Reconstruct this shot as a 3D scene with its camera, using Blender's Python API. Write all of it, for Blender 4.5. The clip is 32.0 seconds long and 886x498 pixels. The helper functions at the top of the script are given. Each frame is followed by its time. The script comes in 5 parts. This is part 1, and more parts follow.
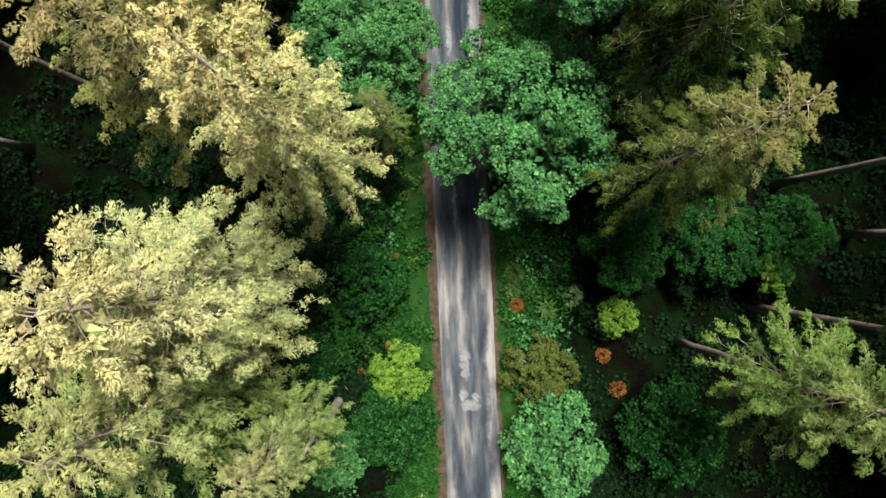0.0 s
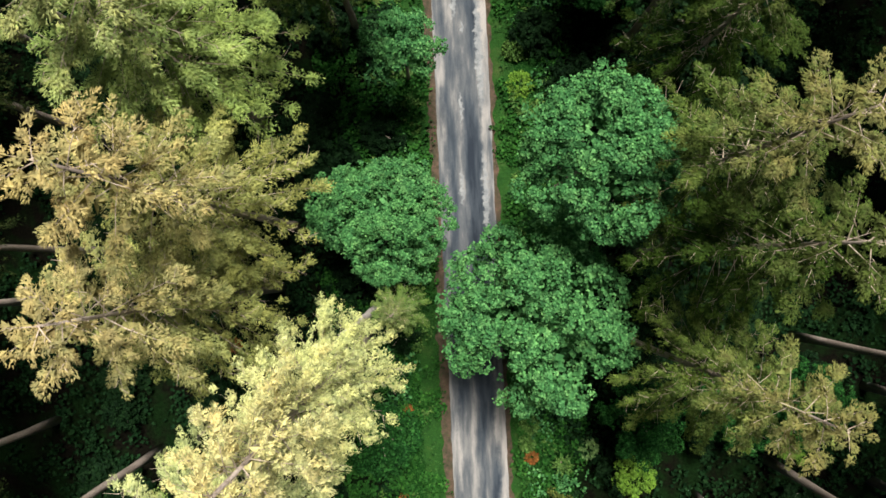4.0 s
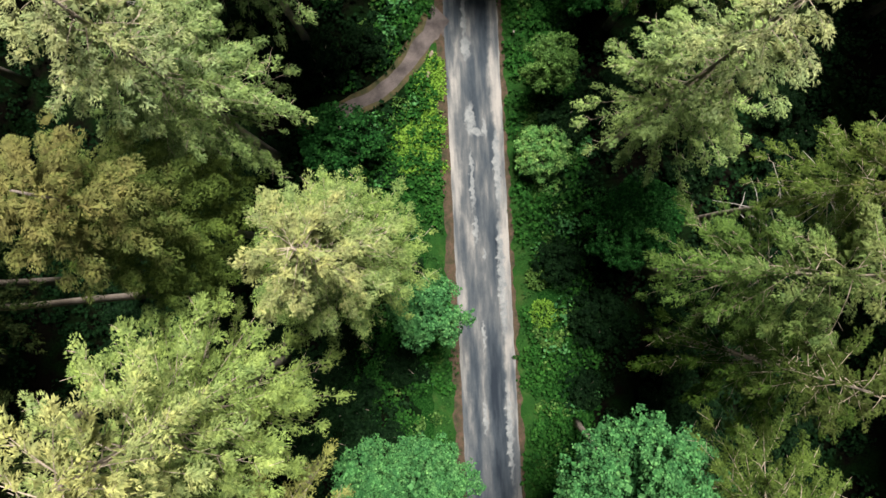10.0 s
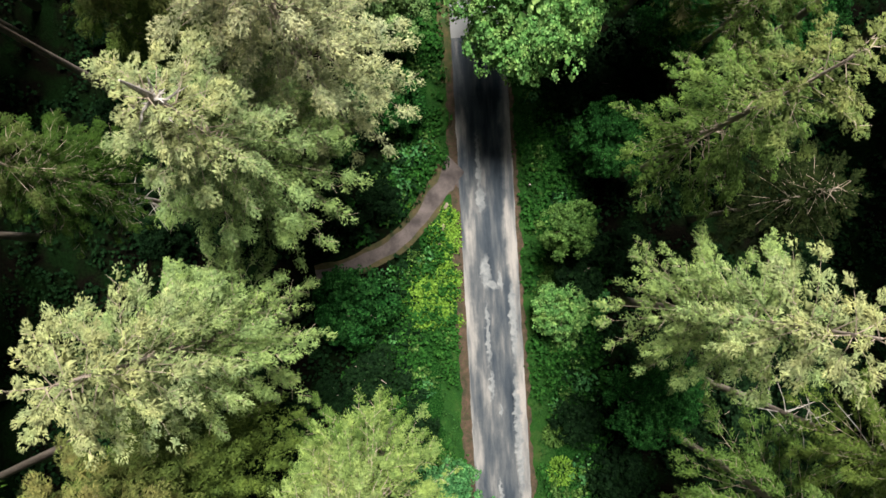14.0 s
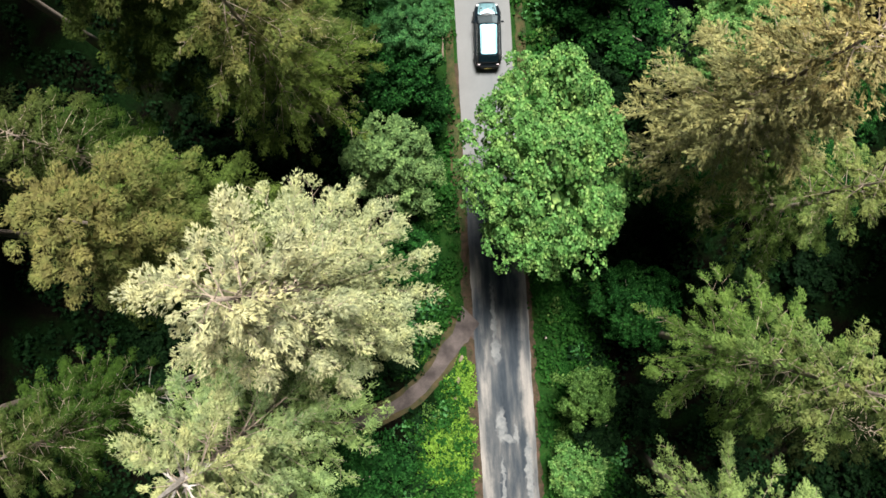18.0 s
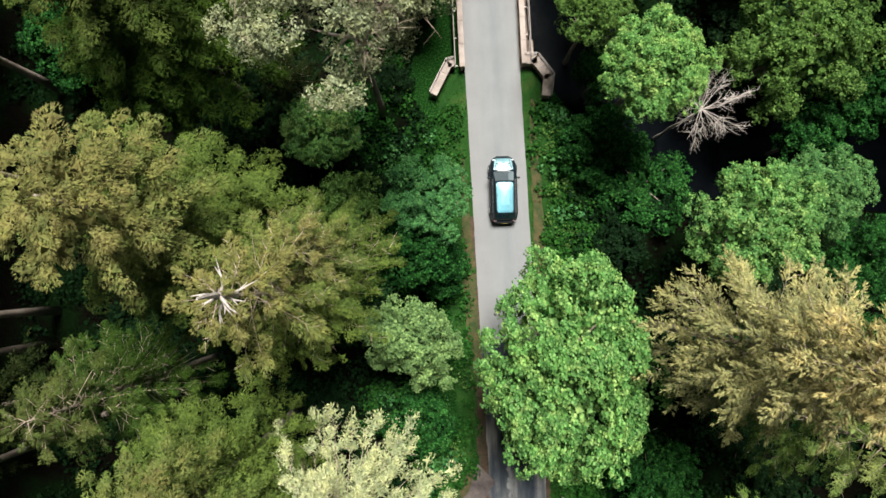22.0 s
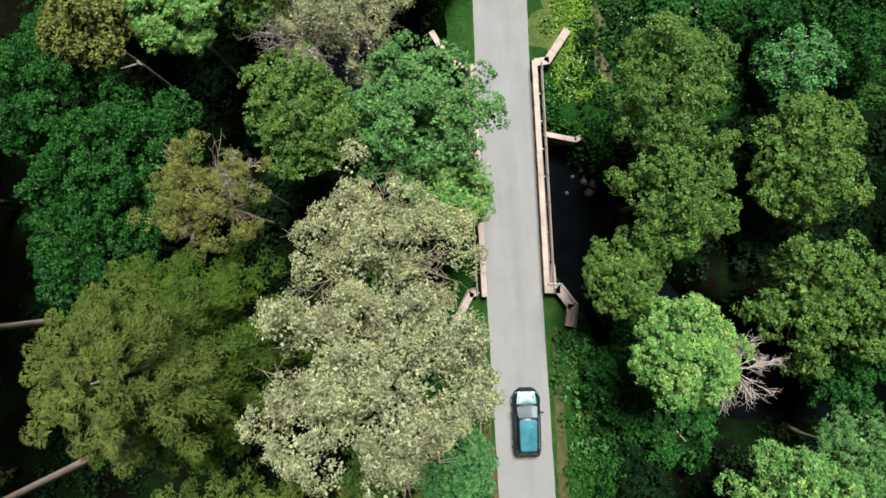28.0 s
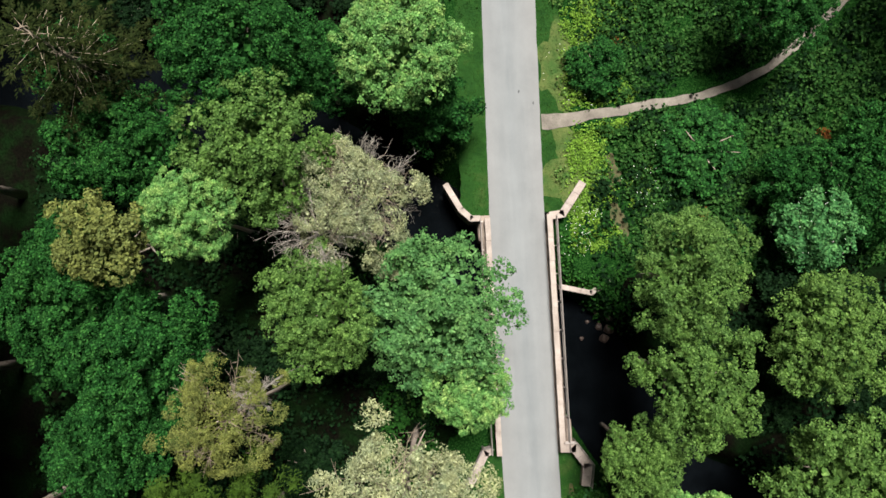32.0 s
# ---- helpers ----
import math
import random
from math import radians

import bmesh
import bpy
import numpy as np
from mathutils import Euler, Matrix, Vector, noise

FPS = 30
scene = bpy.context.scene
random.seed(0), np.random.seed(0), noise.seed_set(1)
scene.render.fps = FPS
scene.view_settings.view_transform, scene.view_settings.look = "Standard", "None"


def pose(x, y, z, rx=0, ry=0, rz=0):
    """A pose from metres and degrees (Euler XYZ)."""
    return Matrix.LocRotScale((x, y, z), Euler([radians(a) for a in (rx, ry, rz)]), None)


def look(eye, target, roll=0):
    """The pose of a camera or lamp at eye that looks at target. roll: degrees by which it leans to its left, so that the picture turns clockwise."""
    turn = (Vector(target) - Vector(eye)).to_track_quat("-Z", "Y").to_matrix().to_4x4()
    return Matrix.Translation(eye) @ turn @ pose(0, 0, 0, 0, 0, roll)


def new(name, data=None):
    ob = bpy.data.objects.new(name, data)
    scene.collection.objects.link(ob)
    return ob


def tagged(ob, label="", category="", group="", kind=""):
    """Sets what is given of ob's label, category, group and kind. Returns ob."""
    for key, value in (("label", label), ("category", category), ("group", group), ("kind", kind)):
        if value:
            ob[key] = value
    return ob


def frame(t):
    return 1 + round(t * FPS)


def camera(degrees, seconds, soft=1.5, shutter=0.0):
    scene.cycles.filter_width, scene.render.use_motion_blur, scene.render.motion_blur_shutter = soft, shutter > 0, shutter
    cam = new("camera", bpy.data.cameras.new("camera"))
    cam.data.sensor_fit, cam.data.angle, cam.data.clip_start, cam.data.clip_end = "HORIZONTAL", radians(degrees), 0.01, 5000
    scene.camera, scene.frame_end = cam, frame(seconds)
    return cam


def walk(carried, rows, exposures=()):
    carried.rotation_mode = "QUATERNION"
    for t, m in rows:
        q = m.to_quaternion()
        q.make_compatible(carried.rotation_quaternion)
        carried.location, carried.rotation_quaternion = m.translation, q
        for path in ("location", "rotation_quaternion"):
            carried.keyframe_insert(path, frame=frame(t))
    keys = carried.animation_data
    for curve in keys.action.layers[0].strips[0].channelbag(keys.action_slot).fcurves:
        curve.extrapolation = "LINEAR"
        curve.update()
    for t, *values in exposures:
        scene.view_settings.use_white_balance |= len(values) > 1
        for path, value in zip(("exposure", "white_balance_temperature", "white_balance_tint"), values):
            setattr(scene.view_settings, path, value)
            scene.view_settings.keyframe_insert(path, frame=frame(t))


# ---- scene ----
cam = camera(69.9, 32.0, soft=1.6)
METRES, EYE, TILT, LEAN, TURN = 84.0, 45.1, -89.3, 0.0, -2.64
ROWS = [
    (0.0, 0.0, 0.0, 0.0, 0.0, 0.0, 0.0),
    (0.5, -0.0015, 0.0006, 0.015, -0.02, 0.07, -0.01),
    (1.0, -0.003, 0.0016, 0.03, -0.03, 0.15, 0.0),
    (1.5, -0.0045, 0.0023, 0.0451, -0.02, 0.23, 0.01),
    (2.0, -0.0059, 0.0028, 0.0607, -0.02, 0.26, 0.05),
    (2.5, -0.0071, 0.004, 0.076, 0.0, 0.3, 0.05),
    (3.0, -0.0084, 0.0049, 0.0911, 0.0, 0.36, 0.05),
    (3.5, -0.0099, 0.0053, 0.1061, 0.01, 0.47, 0.03),
    (5.5, -0.0163, 0.0051, 0.1684, -0.04, 0.58, 0.11),
    (6.0, -0.0179, 0.0051, 0.1837, -0.07, 0.65, 0.07),
    (6.5, -0.0196, 0.0052, 0.1989, -0.08, 0.74, 0.07),
    (7.0, -0.0208, 0.0054, 0.2143, -0.01, 0.8, 0.05),
    (7.5, -0.0225, 0.0058, 0.2298, -0.03, 0.84, 0.04),
    (8.0, -0.0242, 0.0063, 0.2452, -0.06, 0.87, 0.07),
    (8.5, -0.0262, 0.0069, 0.261, -0.11, 0.88, 0.1),
    (9.0, -0.0278, 0.0076, 0.2768, -0.11, 0.94, 0.11),
    (9.5, -0.0295, 0.008, 0.2924, -0.1, 1.03, 0.13),
    (10.0, -0.0312, 0.0086, 0.308, -0.08, 1.12, 0.14),
    (10.5, -0.0326, 0.0091, 0.3235, -0.02, 1.2, 0.17),
    (11.0, -0.0345, 0.0097, 0.3391, -0.06, 1.26, 0.22),
    (11.5, -0.0369, 0.0102, 0.3548, -0.15, 1.31, 0.26),
    (12.0, -0.0387, 0.0107, 0.3705, -0.18, 1.36, 0.29),
    (12.5, -0.0402, 0.0113, 0.3863, -0.13, 1.41, 0.33),
    (13.0, -0.0419, 0.0118, 0.4022, -0.15, 1.42, 0.37),
    (13.5, -0.043, 0.0124, 0.418, -0.13, 1.44, 0.37),
    (14.0, -0.0441, 0.0128, 0.4337, -0.13, 1.49, 0.4),
    (14.5, -0.0455, 0.0134, 0.4494, -0.13, 1.51, 0.44),
    (15.0, -0.0469, 0.0136, 0.4649, -0.13, 1.56, 0.47),
    (15.5, -0.0481, 0.014, 0.4806, -0.12, 1.6, 0.48),
    (17.5, -0.054, 0.0158, 0.5439, -0.13, 1.51, 0.67),
    (18.0, -0.0551, 0.016, 0.5596, -0.11, 1.56, 0.66),
    (18.5, -0.0566, 0.0161, 0.5753, -0.09, 1.61, 0.66),
    (19.0, -0.0578, 0.0161, 0.5912, -0.08, 1.62, 0.65),
    (19.5, -0.059, 0.0161, 0.6068, -0.06, 1.69, 0.64),
    (20.0, -0.0606, 0.0161, 0.6224, -0.08, 1.77, 0.66),
    (20.5, -0.0618, 0.0162, 0.6379, -0.06, 1.86, 0.66),
    (21.0, -0.0629, 0.0163, 0.6534, -0.02, 1.95, 0.68),
    (21.5, -0.0647, 0.0166, 0.669, -0.07, 2.01, 0.67),
    (22.0, -0.0664, 0.0172, 0.6845, -0.09, 2.05, 0.66),
    (22.5, -0.0678, 0.0173, 0.7004, -0.07, 2.07, 0.66),
    (23.0, -0.0692, 0.0176, 0.7157, -0.07, 2.15, 0.69),
    (23.5, -0.0704, 0.0178, 0.7307, -0.07, 2.24, 0.7),
    (24.0, -0.0719, 0.0179, 0.7457, -0.09, 2.33, 0.73),
    (24.5, -0.0734, 0.0179, 0.7603, -0.09, 2.47, 0.75),
    (25.0, -0.0743, 0.0175, 0.7758, 0.0, 2.48, 0.73),
    (25.5, -0.0754, 0.0173, 0.7911, 0.03, 2.54, 0.74),
    (27.5, -0.0811, 0.0167, 0.8543, -0.07, 2.59, 0.76),
    (28.0, -0.0821, 0.0164, 0.8703, -0.07, 2.59, 0.74),
    (28.5, -0.083, 0.0162, 0.8858, -0.05, 2.68, 0.76),
    (29.0, -0.084, 0.0161, 0.9012, -0.02, 2.74, 0.77),
    (29.5, -0.085, 0.0161, 0.9166, 0.01, 2.82, 0.75),
    (30.0, -0.0864, 0.0161, 0.9322, 0.01, 2.87, 0.74),
    (30.5, -0.0877, 0.0159, 0.9482, 0.02, 2.88, 0.72),
    (31.0, -0.0891, 0.0158, 0.964, 0.01, 2.91, 0.72),
    (31.5, -0.0902, 0.0155, 0.9802, 0.03, 2.89, 0.71),
    (32.0, -0.091, 0.0153, 0.9953, 0.08, 3.02, 0.74),
]
walk(cam, [(t, pose(0, 0, EYE, TILT, LEAN, TURN) @ pose(METRES * x, METRES * y, METRES * z, 90 + pitch, roll, yaw)) for t, x, y, z, yaw, pitch, roll in ROWS])

# ---- light ----
world = bpy.data.worlds.new("world")
scene.world = world
world.use_nodes = True
wn, wl = world.node_tree.nodes, world.node_tree.links
sky = wn.new("ShaderNodeTexSky")
sky.sky_type, sky.sun_disc = "NISHITA", False
SUN_EL, SUN_AZ = 68.0, 14.0
sky.sun_elevation, sky.sun_rotation = radians(SUN_EL), radians(SUN_AZ)
wl.new(sky.outputs["Color"], wn["Background"].inputs["Color"])
wn["Background"].inputs["Strength"].default_value = 0.01
sun = new("sun", bpy.data.lights.new("sun", "SUN"))
sun.data.energy, sun.data.angle, sun.data.color = 7.8, radians(20), (1.0, 0.985, 0.93)
sun_dir = Vector((math.sin(radians(SUN_AZ)) * math.cos(radians(SUN_EL)), math.cos(radians(SUN_AZ)) * math.cos(radians(SUN_EL)), math.sin(radians(SUN_EL))))
sun.matrix_world = look(sun_dir * 150, (0, 0, 0))
scene.view_settings.exposure = 0.41


# ---- materials ----
def base_mat(name):
    m = bpy.data.materials.new(name)
    m.use_nodes = True
    n, l = m.node_tree.nodes, m.node_tree.links
    return m, n, l, n["Principled BSDF"], n["Material Output"]


def ramp(n, l, fac, stops):
    r = n.new("ShaderNodeValToRGB")
    el = r.color_ramp.elements
    while len(el) < len(stops):
        el.new(0.5)
    for e, (p, c) in zip(el, stops):
        e.position, e.color = p, (*c, 1)
    l.new(fac, r.inputs["Fac"])
    return r.outputs["Color"]


def noise_tex(n, l, scale, detail=4, rough=0.6, stretch=None):
    tc = n.new("ShaderNodeNewGeometry")
    vec = tc.outputs["Position"]
    if stretch:
        mp = n.new("ShaderNodeMapping")
        mp.inputs["Scale"].default_value = stretch
        l.new(vec, mp.inputs["Vector"])
        vec = mp.outputs["Vector"]
    t = n.new("ShaderNodeTexNoise")
    t.inputs["Scale"].default_value, t.inputs["Detail"].default_value, t.inputs["Roughness"].default_value = scale, detail, rough
    l.new(vec, t.inputs["Vector"])
    return t.outputs["Fac"]


def mix(n, l, fac, a, b, mode="MIX"):
    x = n.new("ShaderNodeMix")
    x.data_type, x.blend_type = "RGBA", mode
    for sock, v in ((x.inputs[0], fac), (x.inputs[6], a), (x.inputs[7], b)):
        if hasattr(v, "links"):
            l.new(v, sock)
        else:
            sock.default_value = v if not isinstance(v, tuple) else (*v, 1)
    return x.outputs[2]


def bumped(n, l, bsdf, height, strength, dist=0.05):
    b = n.new("ShaderNodeBump")
    b.inputs["Strength"].default_value, b.inputs["Distance"].default_value = strength, dist
    l.new(height, b.inputs["Height"])
    l.new(b.outputs["Normal"], bsdf.inputs["Normal"])


def surface(name, dark, light, scale, rough=0.85, fine=None, bump=0.4, spec=0.3, metal=0.0, stretch=None):
    """Two-scale noise between two colours, with bump."""
    m, n, l, b, o = base_mat(name)
    big = noise_tex(n, l, scale, 5, 0.65, stretch)
    small = noise_tex(n, l, fine or scale * 14, 3, 0.6)
    c = ramp(n, l, big, [(0.32, dark), (0.68, light)])
    c = mix(n, l, 0.45, c, ramp(n, l, small, [(0.3, (0.45, 0.45, 0.45)), (0.7, (1.25, 1.25, 1.25))]), "MULTIPLY")
    l.new(c, b.inputs["Base Color"])
    b.inputs["Roughness"].default_value, b.inputs["Specular IOR Level"].default_value, b.inputs["Metallic"].default_value = rough, spec, metal
    bumped(n, l, b, small, bump)
    return m


def leaf(name, dark, mid, light, trans=0.16, rough=0.7, spec=0.05, calm=0.5, grain=3.4, dry=0.0, fresh=0.8, young=0.0):
    """Leaves: each one has its own tint, each bough and each tree its own shade."""
    m, n, l, b, o = base_mat(name)
    g, ob = n.new("ShaderNodeNewGeometry"), n.new("ShaderNodeObjectInfo")
    lo, hi = [tuple(calm * v + (1 - calm) * a for a, v in zip(e, mid)) for e in (dark, light)]
    c = ramp(n, l, g.outputs["Random Per Island"], [(0.0, lo), (0.5, mid), (1.0, hi)])
    c = mix(n, l, 0.6, c, ramp(n, l, noise_tex(n, l, 0.7, 3, 0.6), [(0.3, (0.66, 0.74, 0.8)), (0.7, (1.28, 1.2, 1.05))]), "MULTIPLY")
    c = mix(n, l, 0.8, c, ramp(n, l, ob.outputs["Random"], [(0.0, (0.84, 0.88, 0.88)), (1.0, (1.08, 1.06, 1.0))]), "MULTIPLY")
    c = mix(n, l, 0.85, c, ramp(n, l, noise_tex(n, l, grain, 3), [(0.36, (0.5, 0.55, 0.56)), (0.64, (1.35, 1.3, 1.2))]), "MULTIPLY")
    if young:
        c = mix(n, l, ramp(n, l, noise_tex(n, l, 1.3, 3, 0.55), [(0.48, (0, 0, 0)), (0.62, (young,) * 3)]), c, (1.8, 1.3, 1.35), "MULTIPLY")
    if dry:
        # dry tan patches with cones high up; shade on the lower boughs painted darker green
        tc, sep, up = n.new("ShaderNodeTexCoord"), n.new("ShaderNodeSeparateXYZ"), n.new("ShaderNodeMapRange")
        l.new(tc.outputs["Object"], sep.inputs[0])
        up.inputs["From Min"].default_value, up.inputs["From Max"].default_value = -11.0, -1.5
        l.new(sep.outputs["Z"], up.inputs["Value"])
        # fresh: strength of that painted shade low in the crown
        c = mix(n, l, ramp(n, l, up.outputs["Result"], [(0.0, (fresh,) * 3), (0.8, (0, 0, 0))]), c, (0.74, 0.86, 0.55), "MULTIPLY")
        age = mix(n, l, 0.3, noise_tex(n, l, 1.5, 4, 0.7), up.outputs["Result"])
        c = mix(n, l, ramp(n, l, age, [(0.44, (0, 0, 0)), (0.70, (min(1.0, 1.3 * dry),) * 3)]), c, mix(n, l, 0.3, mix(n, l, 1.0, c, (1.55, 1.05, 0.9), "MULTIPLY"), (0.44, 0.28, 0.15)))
    l.new(c, b.inputs["Base Color"])
    b.inputs["Roughness"].default_value, b.inputs["Specular IOR Level"].default_value = rough, spec
    t, s = n.new("ShaderNodeBsdfTranslucent"), n.new("ShaderNodeMixShader")
    l.new(c, t.inputs["Color"])
    s.inputs["Fac"].default_value = trans
    l.new(b.outputs["BSDF"], s.inputs[1])
    l.new(t.outputs["BSDF"], s.inputs[2])
    l.new(s.outputs["Shader"], o.inputs["Surface"])
    return m


def plain(name, color, rough=0.5, metal=0.0, spec=0.5, coat=0.0):
    m, n, l, b, o = base_mat(name)
    f = noise_tex(n, l, 9.0, 3)
    c = mix(n, l, 0.25, tuple(color), ramp(n, l, f, [(0.3, tuple(0.6 * v for v in color)), (0.7, tuple(min(1, 1.3 * v) for v in color))]))
    l.new(c, b.inputs["Base Color"])
    b.inputs["Roughness"].default_value, b.inputs["Metallic"].default_value = rough, metal
    b.inputs["Specular IOR Level"].default_value, b.inputs["Coat Weight"].default_value = spec, coat
    return m


TONES = {
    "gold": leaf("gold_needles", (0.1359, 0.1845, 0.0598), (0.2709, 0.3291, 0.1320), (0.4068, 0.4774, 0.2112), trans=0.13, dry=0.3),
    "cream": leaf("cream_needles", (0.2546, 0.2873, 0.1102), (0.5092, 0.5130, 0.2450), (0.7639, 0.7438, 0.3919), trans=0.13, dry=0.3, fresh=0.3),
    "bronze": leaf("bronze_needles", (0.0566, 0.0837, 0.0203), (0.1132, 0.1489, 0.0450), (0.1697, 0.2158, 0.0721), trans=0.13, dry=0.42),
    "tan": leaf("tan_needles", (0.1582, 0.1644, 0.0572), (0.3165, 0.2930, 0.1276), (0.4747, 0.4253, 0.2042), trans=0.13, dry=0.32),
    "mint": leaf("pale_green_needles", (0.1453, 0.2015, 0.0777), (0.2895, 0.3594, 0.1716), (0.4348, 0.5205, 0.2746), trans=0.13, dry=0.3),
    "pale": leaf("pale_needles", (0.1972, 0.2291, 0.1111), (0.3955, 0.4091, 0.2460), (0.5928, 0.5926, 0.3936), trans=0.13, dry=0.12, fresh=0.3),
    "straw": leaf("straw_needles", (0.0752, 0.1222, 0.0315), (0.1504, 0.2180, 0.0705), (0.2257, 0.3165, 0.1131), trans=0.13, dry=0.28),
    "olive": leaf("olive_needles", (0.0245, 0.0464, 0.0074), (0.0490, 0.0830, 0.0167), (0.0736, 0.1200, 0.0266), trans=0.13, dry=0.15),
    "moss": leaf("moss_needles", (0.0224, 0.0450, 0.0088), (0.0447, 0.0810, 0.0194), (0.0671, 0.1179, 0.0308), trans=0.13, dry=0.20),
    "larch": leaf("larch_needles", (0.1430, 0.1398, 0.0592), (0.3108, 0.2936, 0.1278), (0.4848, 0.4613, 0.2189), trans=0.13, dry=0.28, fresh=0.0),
    "dark": leaf("dark_needles", (0.0078, 0.0138, 0.0042), (0.0180, 0.0276, 0.0084), (0.0414, 0.0480, 0.0168), rough=0.8, spec=0.03),
    "maple": leaf("maple_leaves", (0.0154, 0.0604, 0.0185), (0.0532, 0.1692, 0.0552), (0.1719, 0.4025, 0.1424), young=0.35),
    "bright": leaf("bright_leaves", (0.0270, 0.0723, 0.0159), (0.0955, 0.2329, 0.0601), (0.3002, 0.5217, 0.1866), young=0.9),
    "fresh": leaf("fresh_leaves", (0.0532, 0.1152, 0.0131), (0.1280, 0.2440, 0.0315), (0.2238, 0.3766, 0.0736)),
    "soft": leaf("soft_green_leaves", (0.0260, 0.0779, 0.0250), (0.0753, 0.1846, 0.0554), (0.1856, 0.3612, 0.1428), young=0.3),
    "lime": leaf("lime_leaves", (0.0186, 0.0425, 0.0086), (0.0661, 0.1337, 0.0294), (0.2118, 0.3432, 0.1083)),
    "green": leaf("green_leaves", (0.0025, 0.0130, 0.0029), (0.0096, 0.0498, 0.0101), (0.0579, 0.2184, 0.0485), young=0.5),
    # Undergrowth leaf colours lowered towards black for the shade beneath the trees.
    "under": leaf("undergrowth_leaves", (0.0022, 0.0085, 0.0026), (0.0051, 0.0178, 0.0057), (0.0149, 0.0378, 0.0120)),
    "silver": leaf("silver_leaves", (0.0565, 0.1064, 0.0371), (0.1312, 0.2238, 0.0803), (0.3016, 0.4258, 0.1670)),
    "willow": leaf("willow_leaves", (0.0650, 0.0862, 0.0496), (0.2032, 0.2566, 0.1458), (0.5134, 0.5934, 0.4223), dry=0.2),
    "brown": leaf("brown_leaves", (0.0648, 0.0717, 0.0214), (0.1375, 0.1539, 0.0435), (0.2585, 0.2963, 0.1034)),
    "rust": leaf("rust_leaves", (0.1080, 0.0357, 0.0117), (0.2160, 0.0799, 0.0225), (0.3375, 0.1768, 0.0612)),
}
NETTLE = leaf("nettle_leaves", (0.0072, 0.0331, 0.0058), (0.0180, 0.0756, 0.0130), (0.0504, 0.1440, 0.0274))
# Bramble colours kept low to stand in for shade on the wood's floor.
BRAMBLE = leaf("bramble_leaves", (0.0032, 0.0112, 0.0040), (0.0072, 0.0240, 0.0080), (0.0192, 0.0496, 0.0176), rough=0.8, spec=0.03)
MEADOW = leaf("meadow_leaves", (0.0062, 0.0242, 0.0047), (0.0221, 0.0742, 0.0162), (0.0768, 0.1710, 0.0446))
GRASS_BLADE = leaf("grass_blades", (0.016, 0.05, 0.008), (0.035, 0.09, 0.015), (0.09, 0.15, 0.035))
BARK = surface("bark", (0.19, 0.145, 0.115), (0.46, 0.375, 0.315), 1.2, 0.9, 9, 0.8, stretch=(1, 1, 0.25))
GREY_WOOD = surface("grey_dead_wood", (0.28, 0.245, 0.22), (0.60, 0.53, 0.48), 1.5, 0.85, 12, 0.5)
TWIG = surface("twig_bark", (0.11, 0.082, 0.06), (0.29, 0.23, 0.17), 1.5, 0.9, 10, 0.4)
PALE_TWIG = surface("pale_twig_bark", (0.20, 0.15, 0.11), (0.55, 0.44, 0.34), 1.5, 0.9, 10, 0.4)
STONE = surface("pale_coping_stone", (0.25, 0.20, 0.172), (0.40, 0.335, 0.295), 0.9, 0.85, 16, 0.35)
WALL_STONE = surface("bridge_masonry", (0.16, 0.12, 0.10), (0.34, 0.27, 0.22), 0.8, 0.9, 7, 0.7)
RAIL = plain("weathered_rail_metal", (0.30, 0.26, 0.24), 0.55, 0.6)
LITTER = surface("leaf_litter", (0.024, 0.026, 0.012), (0.095, 0.056, 0.038), 1.9, 0.95, 22, 0.8)
GRAVEL = surface("gravel_track", (0.045, 0.036, 0.034), (0.135, 0.108, 0.10), 0.7, 0.95, 24, 0.7)
DIRT = surface("trodden_path", (0.12, 0.102, 0.085), (0.235, 0.205, 0.172), 0.8, 0.95, 20, 0.6)


